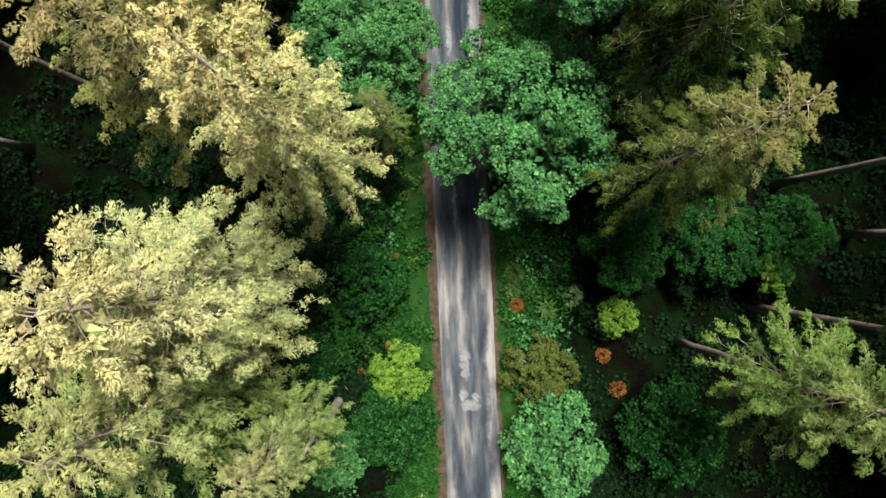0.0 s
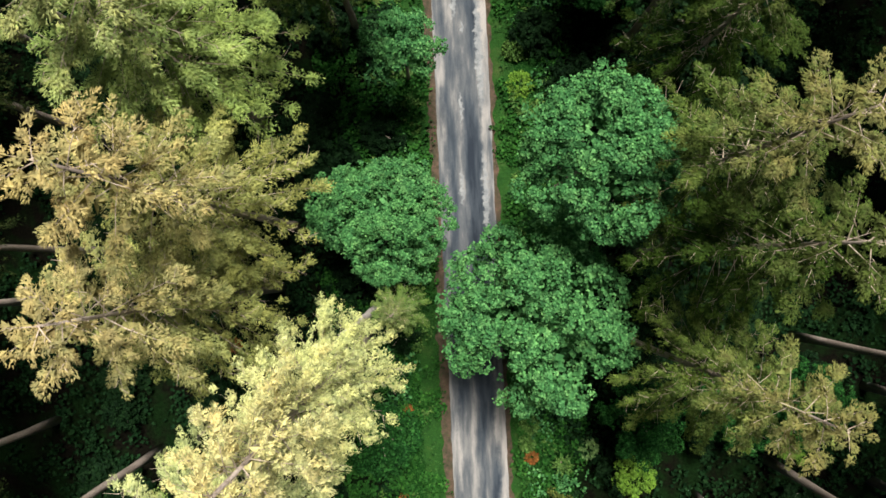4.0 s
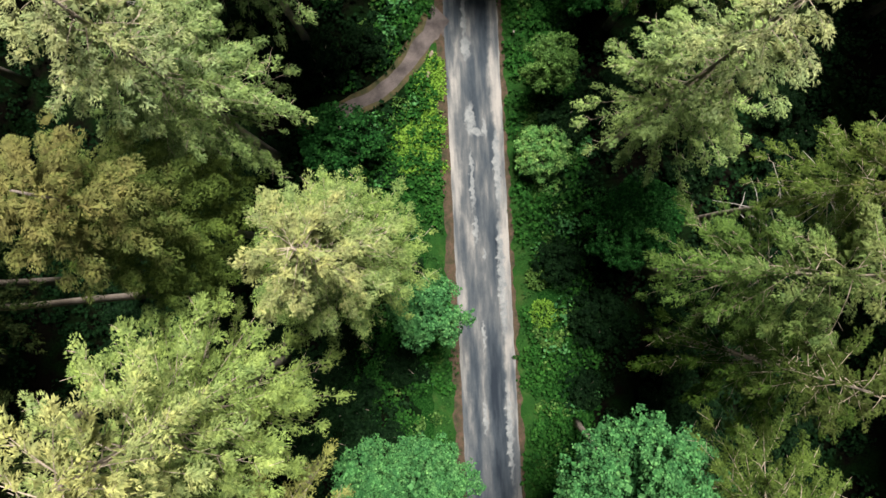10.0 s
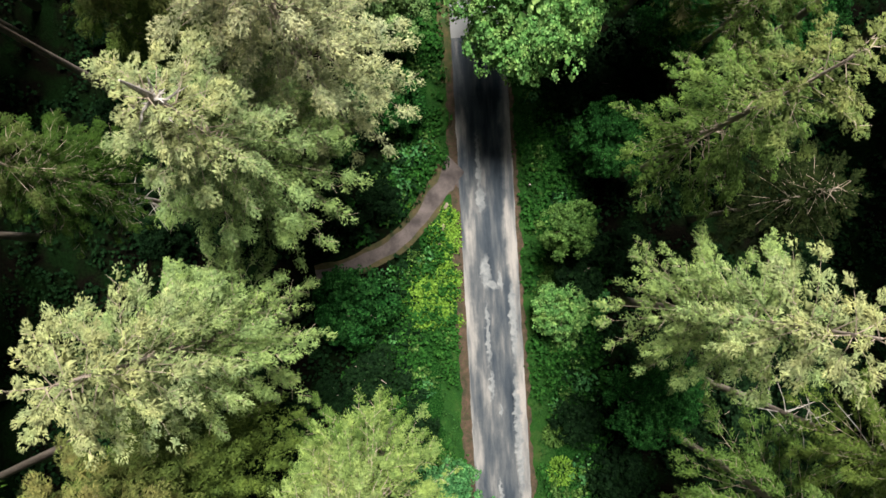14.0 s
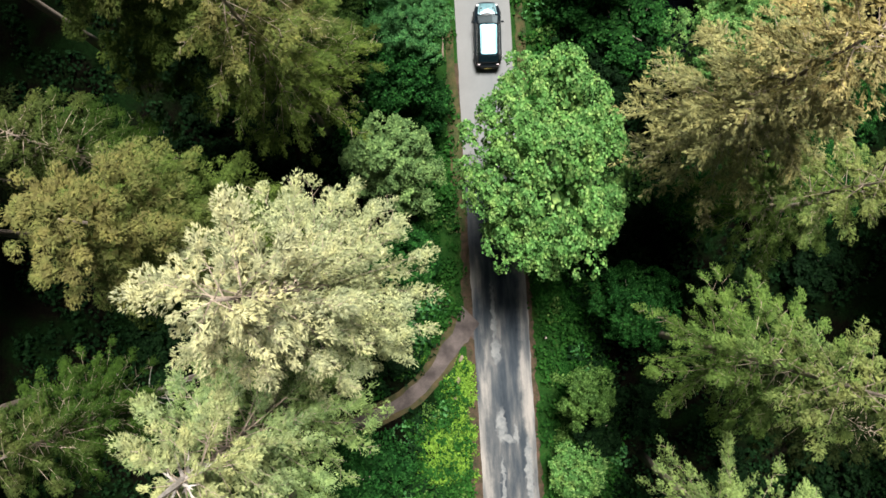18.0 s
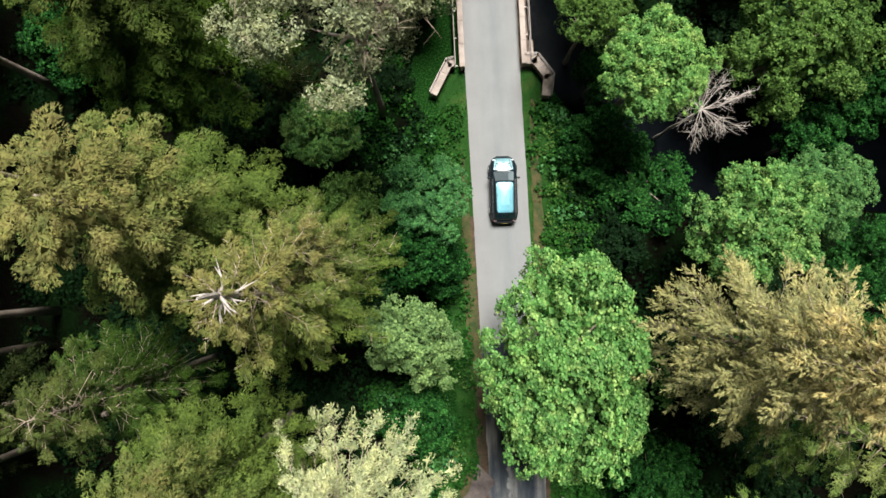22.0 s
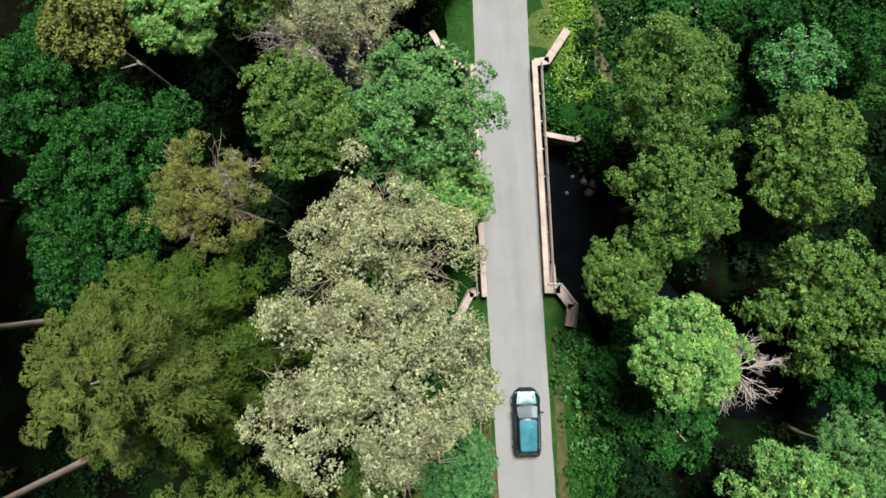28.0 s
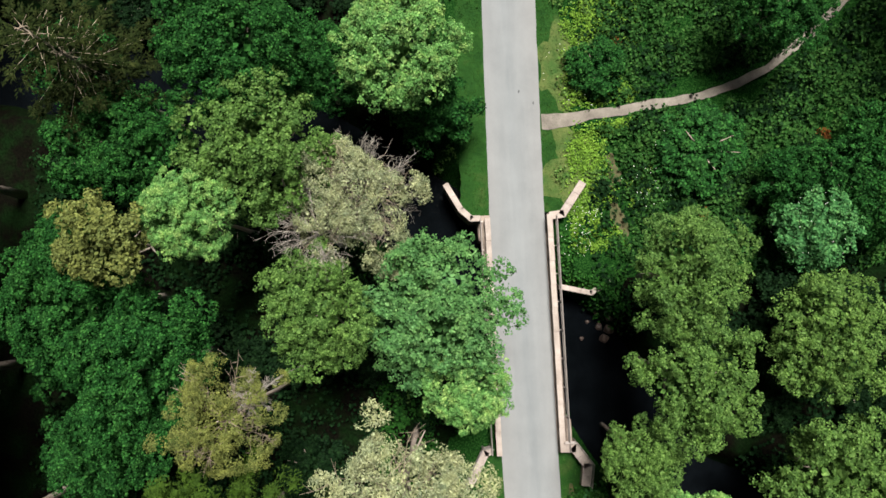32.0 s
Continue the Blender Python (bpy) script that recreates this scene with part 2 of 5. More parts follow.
def ground_material():
    m, n, l, b, o = base_mat("forest_floor")
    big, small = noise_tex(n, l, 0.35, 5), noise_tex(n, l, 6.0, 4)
    # Soil and moss colours kept near black for the shade under the trees.
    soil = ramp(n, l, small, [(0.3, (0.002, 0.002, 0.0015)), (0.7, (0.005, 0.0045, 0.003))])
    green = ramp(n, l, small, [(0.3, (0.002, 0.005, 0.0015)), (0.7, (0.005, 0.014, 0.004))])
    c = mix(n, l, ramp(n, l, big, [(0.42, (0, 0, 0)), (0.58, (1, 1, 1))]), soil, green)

    def calc(op, x, y=0.0):
        q = n.new("ShaderNodeMath")
        q.operation = op
        for sock, v in zip(q.inputs, (x, y)):
            if hasattr(v, "links"):
                l.new(v, sock)
            else:
                sock.default_value = v
        return q.outputs[0]

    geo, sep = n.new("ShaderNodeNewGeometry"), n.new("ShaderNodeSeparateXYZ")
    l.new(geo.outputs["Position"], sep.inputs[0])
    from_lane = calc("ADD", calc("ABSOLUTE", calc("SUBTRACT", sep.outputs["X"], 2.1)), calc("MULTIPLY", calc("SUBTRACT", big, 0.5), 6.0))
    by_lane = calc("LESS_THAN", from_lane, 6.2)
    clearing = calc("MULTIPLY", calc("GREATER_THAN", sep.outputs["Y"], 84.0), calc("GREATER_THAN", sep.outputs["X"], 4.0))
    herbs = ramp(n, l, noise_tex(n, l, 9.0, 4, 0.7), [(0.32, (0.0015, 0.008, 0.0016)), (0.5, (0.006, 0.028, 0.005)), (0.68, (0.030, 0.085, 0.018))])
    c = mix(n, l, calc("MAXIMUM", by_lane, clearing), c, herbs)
    l.new(c, b.inputs["Base Color"])
    b.inputs["Roughness"].default_value, b.inputs["Specular IOR Level"].default_value = 0.95, 0.0
    bumped(n, l, b, small, 0.8, 0.1)
    return m


def verge_material():
    m, n, l, b, o = base_mat("verge_grass")
    big, small = noise_tex(n, l, 0.6, 5), noise_tex(n, l, 14.0, 3)
    c = ramp(n, l, big, [(0.3, (0.008, 0.034, 0.006)), (0.55, (0.016, 0.056, 0.009)), (0.75, (0.045, 0.070, 0.018)), (0.9, (0.07, 0.062, 0.025))])
    c = mix(n, l, 0.6, c, ramp(n, l, small, [(0.3, (0.5, 0.5, 0.5)), (0.7, (1.3, 1.3, 1.3))]), "MULTIPLY")
    l.new(c, b.inputs["Base Color"])
    b.inputs["Roughness"].default_value, b.inputs["Specular IOR Level"].default_value = 0.95, 0.1
    bumped(n, l, b, small, 0.9, 0.06)
    return m


REPAIRS = ((1.05, 36.4, 0.36, 1.15), (2.05, 36.0, 0.2, 0.7), (1.5, 35.5, 0.4, 0.3), (1.0, 41.6, 0.3, 0.9), (0.95, 44.4, 0.16, 2.0), (1.0, 32.2, 0.16, 2.2), (1.06, 28.6, 0.12, 1.0), (1.6, 27.0, 0.1, 0.5), (1.2, -7.6, 0.35, 1.3), (1.45, -10.6, 0.7, 0.4), (1.0, -9.8, 0.3, 0.4), (1.9, -10.0, 0.25, 0.35), (1.0, 3.8, 0.14, 1.8), (1.3, 21.2, 0.1, 1.1), (1.1, 15.6, 0.14, 1.3), (2.75, 25.0, 0.28, 4.0), (2.8, 33.0, 0.25, 3.0), (2.75, 14.5, 0.22, 3.4))


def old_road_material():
    """Worn dark asphalt: pale worn bands along the edges and wheel lines, blotched and streaked along the road, with
    tree shade painted in as darker stretches.
    """
    m, n, l, b, o = base_mat("worn_asphalt")

    def calc(op, x, y):
        q = n.new("ShaderNodeMath")
        q.operation = op
        for sock, v in zip(q.inputs, (x, y)):
            if hasattr(v, "links"):
                l.new(v, sock)
            else:
                sock.default_value = v
        return q.outputs[0]

    blotch = noise_tex(n, l, 1.0, 4, 0.55, (1.3, 0.2, 1))
    sway = noise_tex(n, l, 1.0, 3, 0.5, (0.3, 0.35, 1))
    ragged = noise_tex(n, l, 1.0, 4, 0.6, (2.0, 2.2, 1))
    grain = noise_tex(n, l, 28, 3)
    geo, sep = n.new("ShaderNodeNewGeometry"), n.new("ShaderNodeSeparateXYZ")
    l.new(geo.outputs["Position"], sep.inputs[0])
    x = calc("ADD", sep.outputs["X"], calc("ADD", calc("MULTIPLY", calc("SUBTRACT", sway, 0.5), 1.3), calc("MULTIPLY", calc("SUBTRACT", ragged, 0.5), 0.5)))
    bands = n.new("ShaderNodeMapRange")
    bands.inputs["From Min"].default_value, bands.inputs["From Max"].default_value = -0.8, 3.7
    l.new(x, bands.inputs["Value"])
    wear = ramp(n, l, bands.outputs["Result"], [(0.0, (0.46,) * 3), (0.16, (0.46,) * 3), (0.24, (0.2,) * 3), (0.36, (0.24,) * 3), (0.45, (0.30,) * 3), (0.54, (0.08,) * 3), (0.74, (0.04,) * 3), (0.81, (0.5,) * 3), (0.92, (0.62,) * 3)])
    mask = None
    for px, py, rx, ry in REPAIRS:
        qx = calc("DIVIDE", calc("SUBTRACT", calc("ADD", sep.outputs["X"], calc("MULTIPLY", calc("SUBTRACT", ragged, 0.5), 0.9)), px), rx)
        qy = calc("DIVIDE", calc("SUBTRACT", calc("ADD", sep.outputs["Y"], calc("MULTIPLY", calc("SUBTRACT", blotch, 0.5), 1.2)), py), ry)
        near = calc("SUBTRACT", 1.25, calc("ADD", calc("MULTIPLY", qx, qx), calc("MULTIPLY", qy, qy)))
        mask = near if mask is None else calc("MAXIMUM", mask, near)
    total = calc("ADD", wear, calc("ADD", calc("MULTIPLY", calc("SUBTRACT", blotch, 0.5), 2.1), 0.56))
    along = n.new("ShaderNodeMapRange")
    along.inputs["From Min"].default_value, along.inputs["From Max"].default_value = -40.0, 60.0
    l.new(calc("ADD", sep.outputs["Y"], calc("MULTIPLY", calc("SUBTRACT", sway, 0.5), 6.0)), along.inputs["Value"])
    # Darker stretches stand in for the shade of the crowns beside the lane.
    tree_shade = ramp(n, l, along.outputs["Result"], [(0.0, (0.2,) * 3), (0.24, (0.2,) * 3), (0.37, (0.0,) * 3), (0.42, (0.22,) * 3), (0.57, (0.20,) * 3), (0.64, (0.05,) * 3), (0.82, (0.05,) * 3), (0.89, (0.3,) * 3)])
    total = calc("MULTIPLY", calc("SUBTRACT", total, tree_shade), 0.7)
    c = ramp(n, l, total, [(0.10, (0.016, 0.021, 0.029)), (0.36, (0.042, 0.050, 0.060)), (0.55, (0.085, 0.088, 0.092)), (0.72, (0.17, 0.162, 0.155)), (0.9, (0.27, 0.245, 0.225))])
    c = mix(n, l, ramp(n, l, mask, [(0.0, (0, 0, 0)), (0.8, (0.85,) * 3)]), c, ramp(n, l, ragged, [(0.35, (0.14, 0.145, 0.15)), (0.65, (0.24, 0.24, 0.235))]))
    c = mix(n, l, 0.5, c, ramp(n, l, grain, [(0.3, (0.6,) * 3), (0.7, (1.25,) * 3)]), "MULTIPLY")
    l.new(c, b.inputs["Base Color"])
    b.inputs["Roughness"].default_value, b.inputs["Specular IOR Level"].default_value = 0.9, 0.12
    bumped(n, l, b, grain, 0.25, 0.02)
    return m


def new_road_material():
    m, n, l, b, o = base_mat("light_asphalt")
    long_noise, grain, mid = noise_tex(n, l, 1.0, 4, 0.6, (0.9, 0.1, 1)), noise_tex(n, l, 30, 3), noise_tex(n, l, 0.5, 4)
    c = ramp(n, l, long_noise, [(0.3, (0.145, 0.152, 0.156)), (0.7, (0.185, 0.190, 0.192))])
    geo, sep, off = n.new("ShaderNodeNewGeometry"), n.new("ShaderNodeSeparateXYZ"), n.new("ShaderNodeMapRange")
    l.new(geo.outputs["Position"], sep.inputs[0])
    off.inputs["From Min"].default_value, off.inputs["From Max"].default_value = -0.7, 4.1
    l.new(sep.outputs["X"], off.inputs["Value"])
    dust = ramp(n, l, off.outputs["Result"], [(0.05, (0.75,) * 3), (0.3, (0.25,) * 3), (0.5, (0.0,) * 3), (0.68, (0.2,) * 3), (0.93, (0.7,) * 3)])
    c = mix(n, l, dust, c, (0.182, 0.175, 0.170))
    c = mix(n, l, 0.4, c, ramp(n, l, grain, [(0.3, (0.75,) * 3), (0.7, (1.15,) * 3)]), "MULTIPLY")
    c = mix(n, l, 0.5, c, ramp(n, l, mid, [(0.3, (0.82,) * 3), (0.7, (1.1,) * 3)]), "MULTIPLY")
    l.new(c, b.inputs["Base Color"])
    b.inputs["Roughness"].default_value = 0.85
    bumped(n, l, b, grain, 0.2, 0.02)
    return m


def water_material():
    m, n, l, b, o = base_mat("river_water")
    f, w = noise_tex(n, l, 0.5, 4), noise_tex(n, l, 2.2, 4)
    l.new(ramp(n, l, f, [(0.35, (0.0015, 0.002, 0.0025)), (0.7, (0.003, 0.004, 0.005))]), b.inputs["Base Color"])
    b.inputs["Roughness"].default_value, b.inputs["IOR"].default_value, b.inputs["Specular IOR Level"].default_value = 0.12, 1.33, 0.004
    bumped(n, l, b, w, 0.25, 0.08)
    return m


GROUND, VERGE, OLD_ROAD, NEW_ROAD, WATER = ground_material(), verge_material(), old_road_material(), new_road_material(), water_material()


# ---- mesh helpers ----
def mesh_np(name, verts, faces, smooth=False):
    me = bpy.data.meshes.new(name)
    verts, faces = np.asarray(verts, np.float32), np.asarray(faces, np.int32)
    k = faces.shape[1]
    me.vertices.add(len(verts))
    me.vertices.foreach_set("co", verts.ravel())
    me.loops.add(faces.size)
    me.loops.foreach_set("vertex_index", faces.ravel())
    me.polygons.add(len(faces))
    me.polygons.foreach_set("loop_start", np.arange(0, faces.size, k, dtype=np.int32))
    me.polygons.foreach_set("use_smooth", np.full(len(faces), smooth))
    me.update(calc_edges=True)
    return me


def part(name, bm, material, parent=None, label="", smooth=False):
    """Link a bmesh as one mesh object under a thing."""
    me = bpy.data.meshes.new(name)
    bm.to_mesh(me)
    bm.free()
    for p in me.polygons:
        p.use_smooth = smooth
    return place(name, me, material, parent, label)


def place(name, me, material, parent=None, label="", m=None):
    ob = new(name, me)
    if not me.materials:
        me.materials.append(material)
    ob.material_slots[0].link = "OBJECT"
    ob.material_slots[0].material = material
    if parent:
        ob.parent = parent
    if m:
        ob.matrix_local = m
    if label:
        ob["label"] = label
    return ob


def box(bm, x0, x1, y0, y1, z0, z1, bevel=0.0):
    r = bmesh.ops.create_cube(bm, size=1, matrix=Matrix.Translation(((x0 + x1) / 2, (y0 + y1) / 2, (z0 + z1) / 2)) @ Matrix.Diagonal((x1 - x0, y1 - y0, z1 - z0, 1)))
    if bevel:
        es = list({e for v in r["verts"] for e in v.link_edges})
        bmesh.ops.bevel(bm, geom=es, offset=bevel, segments=1, affect="EDGES")
    return bm


def tube(bm, pts, radii, sides=6):
    """A tapered round bar through points."""
    rings = []
    for i, (p, r) in enumerate(zip(pts, radii)):
        d = (Vector(pts[min(i + 1, len(pts) - 1)]) - Vector(pts[max(i - 1, 0)])).normalized()
        u = d.orthogonal().normalized()
        w = d.cross(u)
        rings.append([bm.verts.new(Vector(p) + (u * math.cos(a) + w * math.sin(a)) * r) for a in (2 * math.pi * k / sides for k in range(sides))])
    for a, b in zip(rings, rings[1:]):
        for k in range(sides):
            bm.faces.new((a[k], a[(k + 1) % sides], b[(k + 1) % sides], b[k]))
    bm.faces.new(rings[0][::-1])
    bm.faces.new(rings[-1])
    return bm


def unit(v):
    return v / np.maximum(np.linalg.norm(v, axis=1, keepdims=True), 1e-9)


def cards(P, U, N, length, width, fold=0.18):
    """Leaf blades: from P along U, facing N; a quad folded along its length."""
    U = unit(U)
    V = unit(np.cross(U, N))
    Nn = np.cross(V, U)
    L, W = length[:, None], width[:, None]
    quad = np.stack([P, P + U * L * 0.55 + V * W + Nn * L * fold, P + U * L, P + U * L * 0.55 - V * W + Nn * L * fold], 1)
    return quad.reshape(-1, 3), np.arange(len(P) * 4).reshape(-1, 4)


def bursts(P, axis, along, size, q, rng, dome=0.6, inner=0.36, stretch=1.75):
    """Soft lumps with spiky rims: a star-shaped dome for each root, longer along the branch."""
    n = len(P)
    ax = unit(axis)
    e1 = unit(along - ax * np.sum(along * ax, 1, keepdims=True))
    e2 = np.cross(ax, e1)
    r = rng.uniform(size[0], size[1], (n, 1, 1))
    th = (np.arange(2 * q) / (2 * q) * 2 * math.pi)[None, :, None] + rng.uniform(0, 1, (n, 1, 1))
    far = np.where(np.arange(2 * q) % 2 == 0, 1.0, inner)[None, :, None] * r * rng.uniform(0.7, 1.3, (n, 2 * q, 1))
    rim = P[:, None, :] + far * (stretch * np.cos(th) * e1[:, None, :] + np.sin(th) * e2[:, None, :]) + ax[:, None, :] * r * rng.uniform(-0.7, 0.5, (n, 2 * q, 1))
    apex = (P[:, None, :] + ax[:, None, :] * r * dome * rng.uniform(0.6, 1.5, (n, 1, 1)))
    verts = np.concatenate([apex, rim], 1)
    first = np.arange(n)[:, None] * (2 * q + 1)
    k = np.arange(2 * q)[None, :]
    f = np.stack([np.broadcast_to(first, (n, 2 * q)), first + 1 + k, first + 1 + (k + 1) % (2 * q)], -1)
    return verts.reshape(-1, 3), f.reshape(-1, 3)


def shoots(P, U, N, length, width):
    """Needle shoots: one pointed blade for each root, from P along U, its face towards N."""
    U = unit(U)
    V = unit(np.cross(U, N)) * width[:, None]
    tri = np.stack([P - V, P + V, P + U * length[:, None]], 1)
    return tri.reshape(-1, 3), np.arange(len(P) * 3).reshape(-1, 3)


def facing(P, N, size, rng, wide=0.42, fold=0.12):
    """Leaf blades turned every way round, their faces towards N."""
    U = np.cross(N, rng.normal(0, 1, P.shape))
    U = unit(U)
    L = size * rng.uniform(0.7, 1.3, len(P))
    return cards(P - U * L[:, None] * 0.5, U, N, L, L * wide, fold)


def join(chunks):
    vs, fs, k = [], [], 0
    for v, f in chunks:
        vs.append(v)
        fs.append(f + k)
        k += len(v)
    return np.concatenate(vs), np.concatenate(fs)


# ---- ground, road, river ----
def centre(y):
    return float(np.interp(y, [-500, 58, 72, 90, 102, 130, 500], [1.42, 1.45, 1.48, 1.70, 2.02, 2.9, 15]))


RIVER = [(70, 58), (40, 62), (26, 65), (18, 65.5), (12.5, 68), (9, 73), (6.2, 78), (1.6, 82), (-3.2, 88), (-8, 91.5), (-16, 97), (-35, 103), (-80, 110)]


def seg_dist(x, y, line):
    d = np.full(np.shape(x), 1e9)
    for (ax, ay), (bx, by) in zip(line, line[1:]):
        t = np.clip(((x - ax) * (bx - ax) + (y - ay) * (by - ay)) / ((bx - ax) ** 2 + (by - ay) ** 2), 0, 1)
        d = np.minimum(d, np.hypot(x - ax - t * (bx - ax), y - ay - t * (by - ay)))
    return d


def ground_z(x, y):
    """Level ground with the river's channel cut through it, and low banks away from the road."""
    x, y = np.asarray(x, float), np.asarray(y, float)
    d = seg_dist(x, y, RIVER)
    s = np.clip((d - 2.6) / 2.2, 0, 1)
    away = np.clip((np.abs(x - 1.5) - 6) / 10, 0, 1)
    rise = away * (0.35 * np.sin(x * 0.31 + 1) * np.cos(y * 0.23) + 0.2 * np.sin(x * 0.9 + y * 0.7))
    return -3.3 + 3.3 * s * s * (3 - 2 * s) + rise * s


TRACK = [(-0.3, 43.9), (-1.3, 43.0), (-2.2, 42.0), (-3.4, 40.4), (-4.4, 39.4), (-5.4, 38.6), (-7.4, 37.7), (-9.2, 37.1), (-11.2, 36.8)]
WORN = [(8.8, 92.6), (9.2, 89.5), (9.5, 87.0)]
PATH = [(3.9, 95.5), (5.5, 95.5), (7.3, 95.8), (9.7, 96.0), (12.6, 96.3), (15.5, 96.7), (18.0, 97.4), (20.5, 98.5), (24, 101), (32, 108)]

gx = np.concatenate([[-900, -400, -200, -100, -70], np.arange(-50, -12, 1.0), np.arange(-12, 16, 0.5), np.arange(16, 51, 1.0), [70, 100, 200, 400, 900]])
gy = np.concatenate([[-900, -400, -200, -100, -60], np.arange(-40, 60, 1.0), np.arange(60, 100, 0.5), np.arange(100, 131, 1.0), [150, 200, 300, 500, 900]])
X, Y = np.meshgrid(gx, gy)
Z = ground_z(X, Y)
nx, ny = len(gx), len(gy)
idx = np.arange(nx * ny).reshape(ny, nx)
quads = np.stack([idx[:-1, :-1], idx[:-1, 1:], idx[1:, 1:], idx[1:, :-1]], -1).reshape(-1, 4)
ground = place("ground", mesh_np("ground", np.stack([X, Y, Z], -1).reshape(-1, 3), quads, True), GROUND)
tagged(ground, "forest floor of soil, moss and low green plants, its tree shade painted dark", "ground", kind="structure")

bm = bmesh.new()
bmesh.ops.create_grid(bm, x_segments=1, y_segments=1, size=1, matrix=Matrix.Translation((0, 84, -2.55)) @ Matrix.Diagonal((85, 32, 1, 1)))
tagged(part("water", bm, WATER), "dark still river water with a blue sheen", "water", kind="structure")


def ribbon(name, y0, y1, left, right, z, material, step=0.4, wobble=0.0, seed=0, thick=0.04):
    """A strip along the road between two offsets from its centre line, with uneven edges and a thickness."""
    rng = random.Random(seed)
    ys = np.linspace(y0, y1, int((y1 - y0) / step) + 1)
    bm, rows = bmesh.new(), []
    for i, y in enumerate(ys):
        wl_ = wobble * (noise.noise((y * 0.9, seed, 0.3)) + 0.6 * noise.noise((y * 3.1, seed, 5.3)))
        wr_ = wobble * (noise.noise((y * 0.9, seed, 9.3)) + 0.6 * noise.noise((y * 3.1, seed, 15.3)))
        c = centre(y)
        pl, pr = c + left(y) + wl_, c + right(y) + wr_
        rows.append([bm.verts.new(v) for v in ((pl, y, z - thick), (pl, y, z), ((pl + pr) / 2, y, z + 0.015), (pr, y, z), (pr, y, z - thick))])
    for a, b in zip(rows, rows[1:]):
        for k in range(4):
            bm.faces.new((a[k], a[k + 1], b[k + 1], b[k]))
    return part(name, bm, material)


tagged(ribbon("road", -120, 53.2, lambda y: -1.92, lambda y: 1.92, 0.045, OLD_ROAD, 0.4, 0.06, 1), "narrow worn dark asphalt lane with pale streaks and painted tree shade", "road", kind="structure")
tagged(ribbon("road", 53.2, 200, lambda y: -1.93, lambda y: 1.97, 0.05, NEW_ROAD, 0.5, 0.035, 2), "smooth light grey asphalt lane", "road", kind="structure")
for side in (-1, 1):
    a, b = (2.55, 1.7) if side < 0 else (1.7, 2.2)
    lo, hi = (-a, -b) if side < 0 else (a, b)
    tagged(ribbon("leaf_litter_edge", -120, 62 if side < 0 else 50, lambda y: lo, lambda y: hi, 0.028, LITTER, 0.3, 0.26, 5 + side), "reddish-brown fallen leaves along the road edge", "leaf litter", kind="structure")
    for y0, y1 in ((-120, 72.2), (89.0, 160)):
        lo2, hi2 = (-3.9, -1.7) if side < 0 else (1.7, 3.7)
        tagged(ribbon("grass_verge", y0, y1, lambda y: lo2, lambda y: hi2, 0.014, VERGE, 0.5, 0.3, 8 + side), "short green grass verge beside the lane", "verge", kind="structure")


def trail(name, line, widths, z, material, label, seed):
    pts = []
    for (ax, ay), (bx, by) in zip(line, line[1:]):
        k = max(2, int(math.hypot(bx - ax, by - ay) / 0.4))
        pts += [(ax + (bx - ax) * i / k, ay + (by - ay) * i / k) for i in range(k)]
    bm, rows = bmesh.new(), []
    for i, (x, y) in enumerate(pts):
        qx, qy = pts[min(i + 1, len(pts) - 1)]
        px, py = pts[max(i - 1, 0)]
        d = Vector((qx - px, qy - py, 0)).normalized()
        nrm = Vector((-d.y, d.x, 0))
        w = float(np.interp(i / len(pts), [0, 0.12, 0.5, 1], widths))
        wob = [0.14 * noise.noise((i * 0.35, seed, k)) for k in (0.5, 4.5)]
        rows.append([bm.verts.new((p.x, p.y, max(float(ground_z(p.x, p.y)), -0.1) + zz)) for p, zz in ((Vector((x, y, 0)) + nrm * (w + wob[0]), z), (Vector((x, y, 0)), z + 0.02), (Vector((x, y, 0)) - nrm * (w + wob[1]), z))])
    for a, b in zip(rows, rows[1:]):
        for k in range(2):
            bm.faces.new((a[k], b[k], b[k + 1], a[k + 1]))
    return tagged(part(name, bm, material), label, "path", kind="structure")


TRACK_EDGE = surface("trodden_grass_edge", (0.022, 0.032, 0.010), (0.085, 0.060, 0.028), 1.4, 0.95, 16, 0.7)
trail("track_edge", TRACK, (1.9, 1.0, 0.8, 0.7), 0.02, TRACK_EDGE, "worn brown grass along the gravel track", 9)
trail("track", TRACK, (1.35, 0.56, 0.46, 0.4), 0.034, GRAVEL, "brown-grey gravel track branching off into the wood", 3)
WORN_EARTH = surface("worn_earth", (0.030, 0.052, 0.013), (0.105, 0.080, 0.042), 1.3, 0.95, 16, 0.7)
DRY_GRASS = surface("dry_grass", (0.016, 0.040, 0.009), (0.085, 0.062, 0.026), 1.9, 0.95, 18, 0.6)
trail("worn_verge", [(4.02, 57), (4.05, 62), (4.1, 66), (4.2, 70.5)], (0.22, 0.4, 0.36, 0.12), 0.062, DRY_GRASS, "strip of worn dry orange-brown grass along the verge", 6)
trail("worn_verge", [(-0.95, 50), (-1.0, 55), (-0.98, 60), (-1.0, 66.5)], (0.3, 0.5, 0.45, 0.15), 0.062, DRY_GRASS, "strip of worn brown grass along the lane", 7)
trail("footpath", PATH, (0.62, 0.36, 0.3, 0.26), 0.075, DIRT, "narrow trodden earth footpath through green plants", 4)


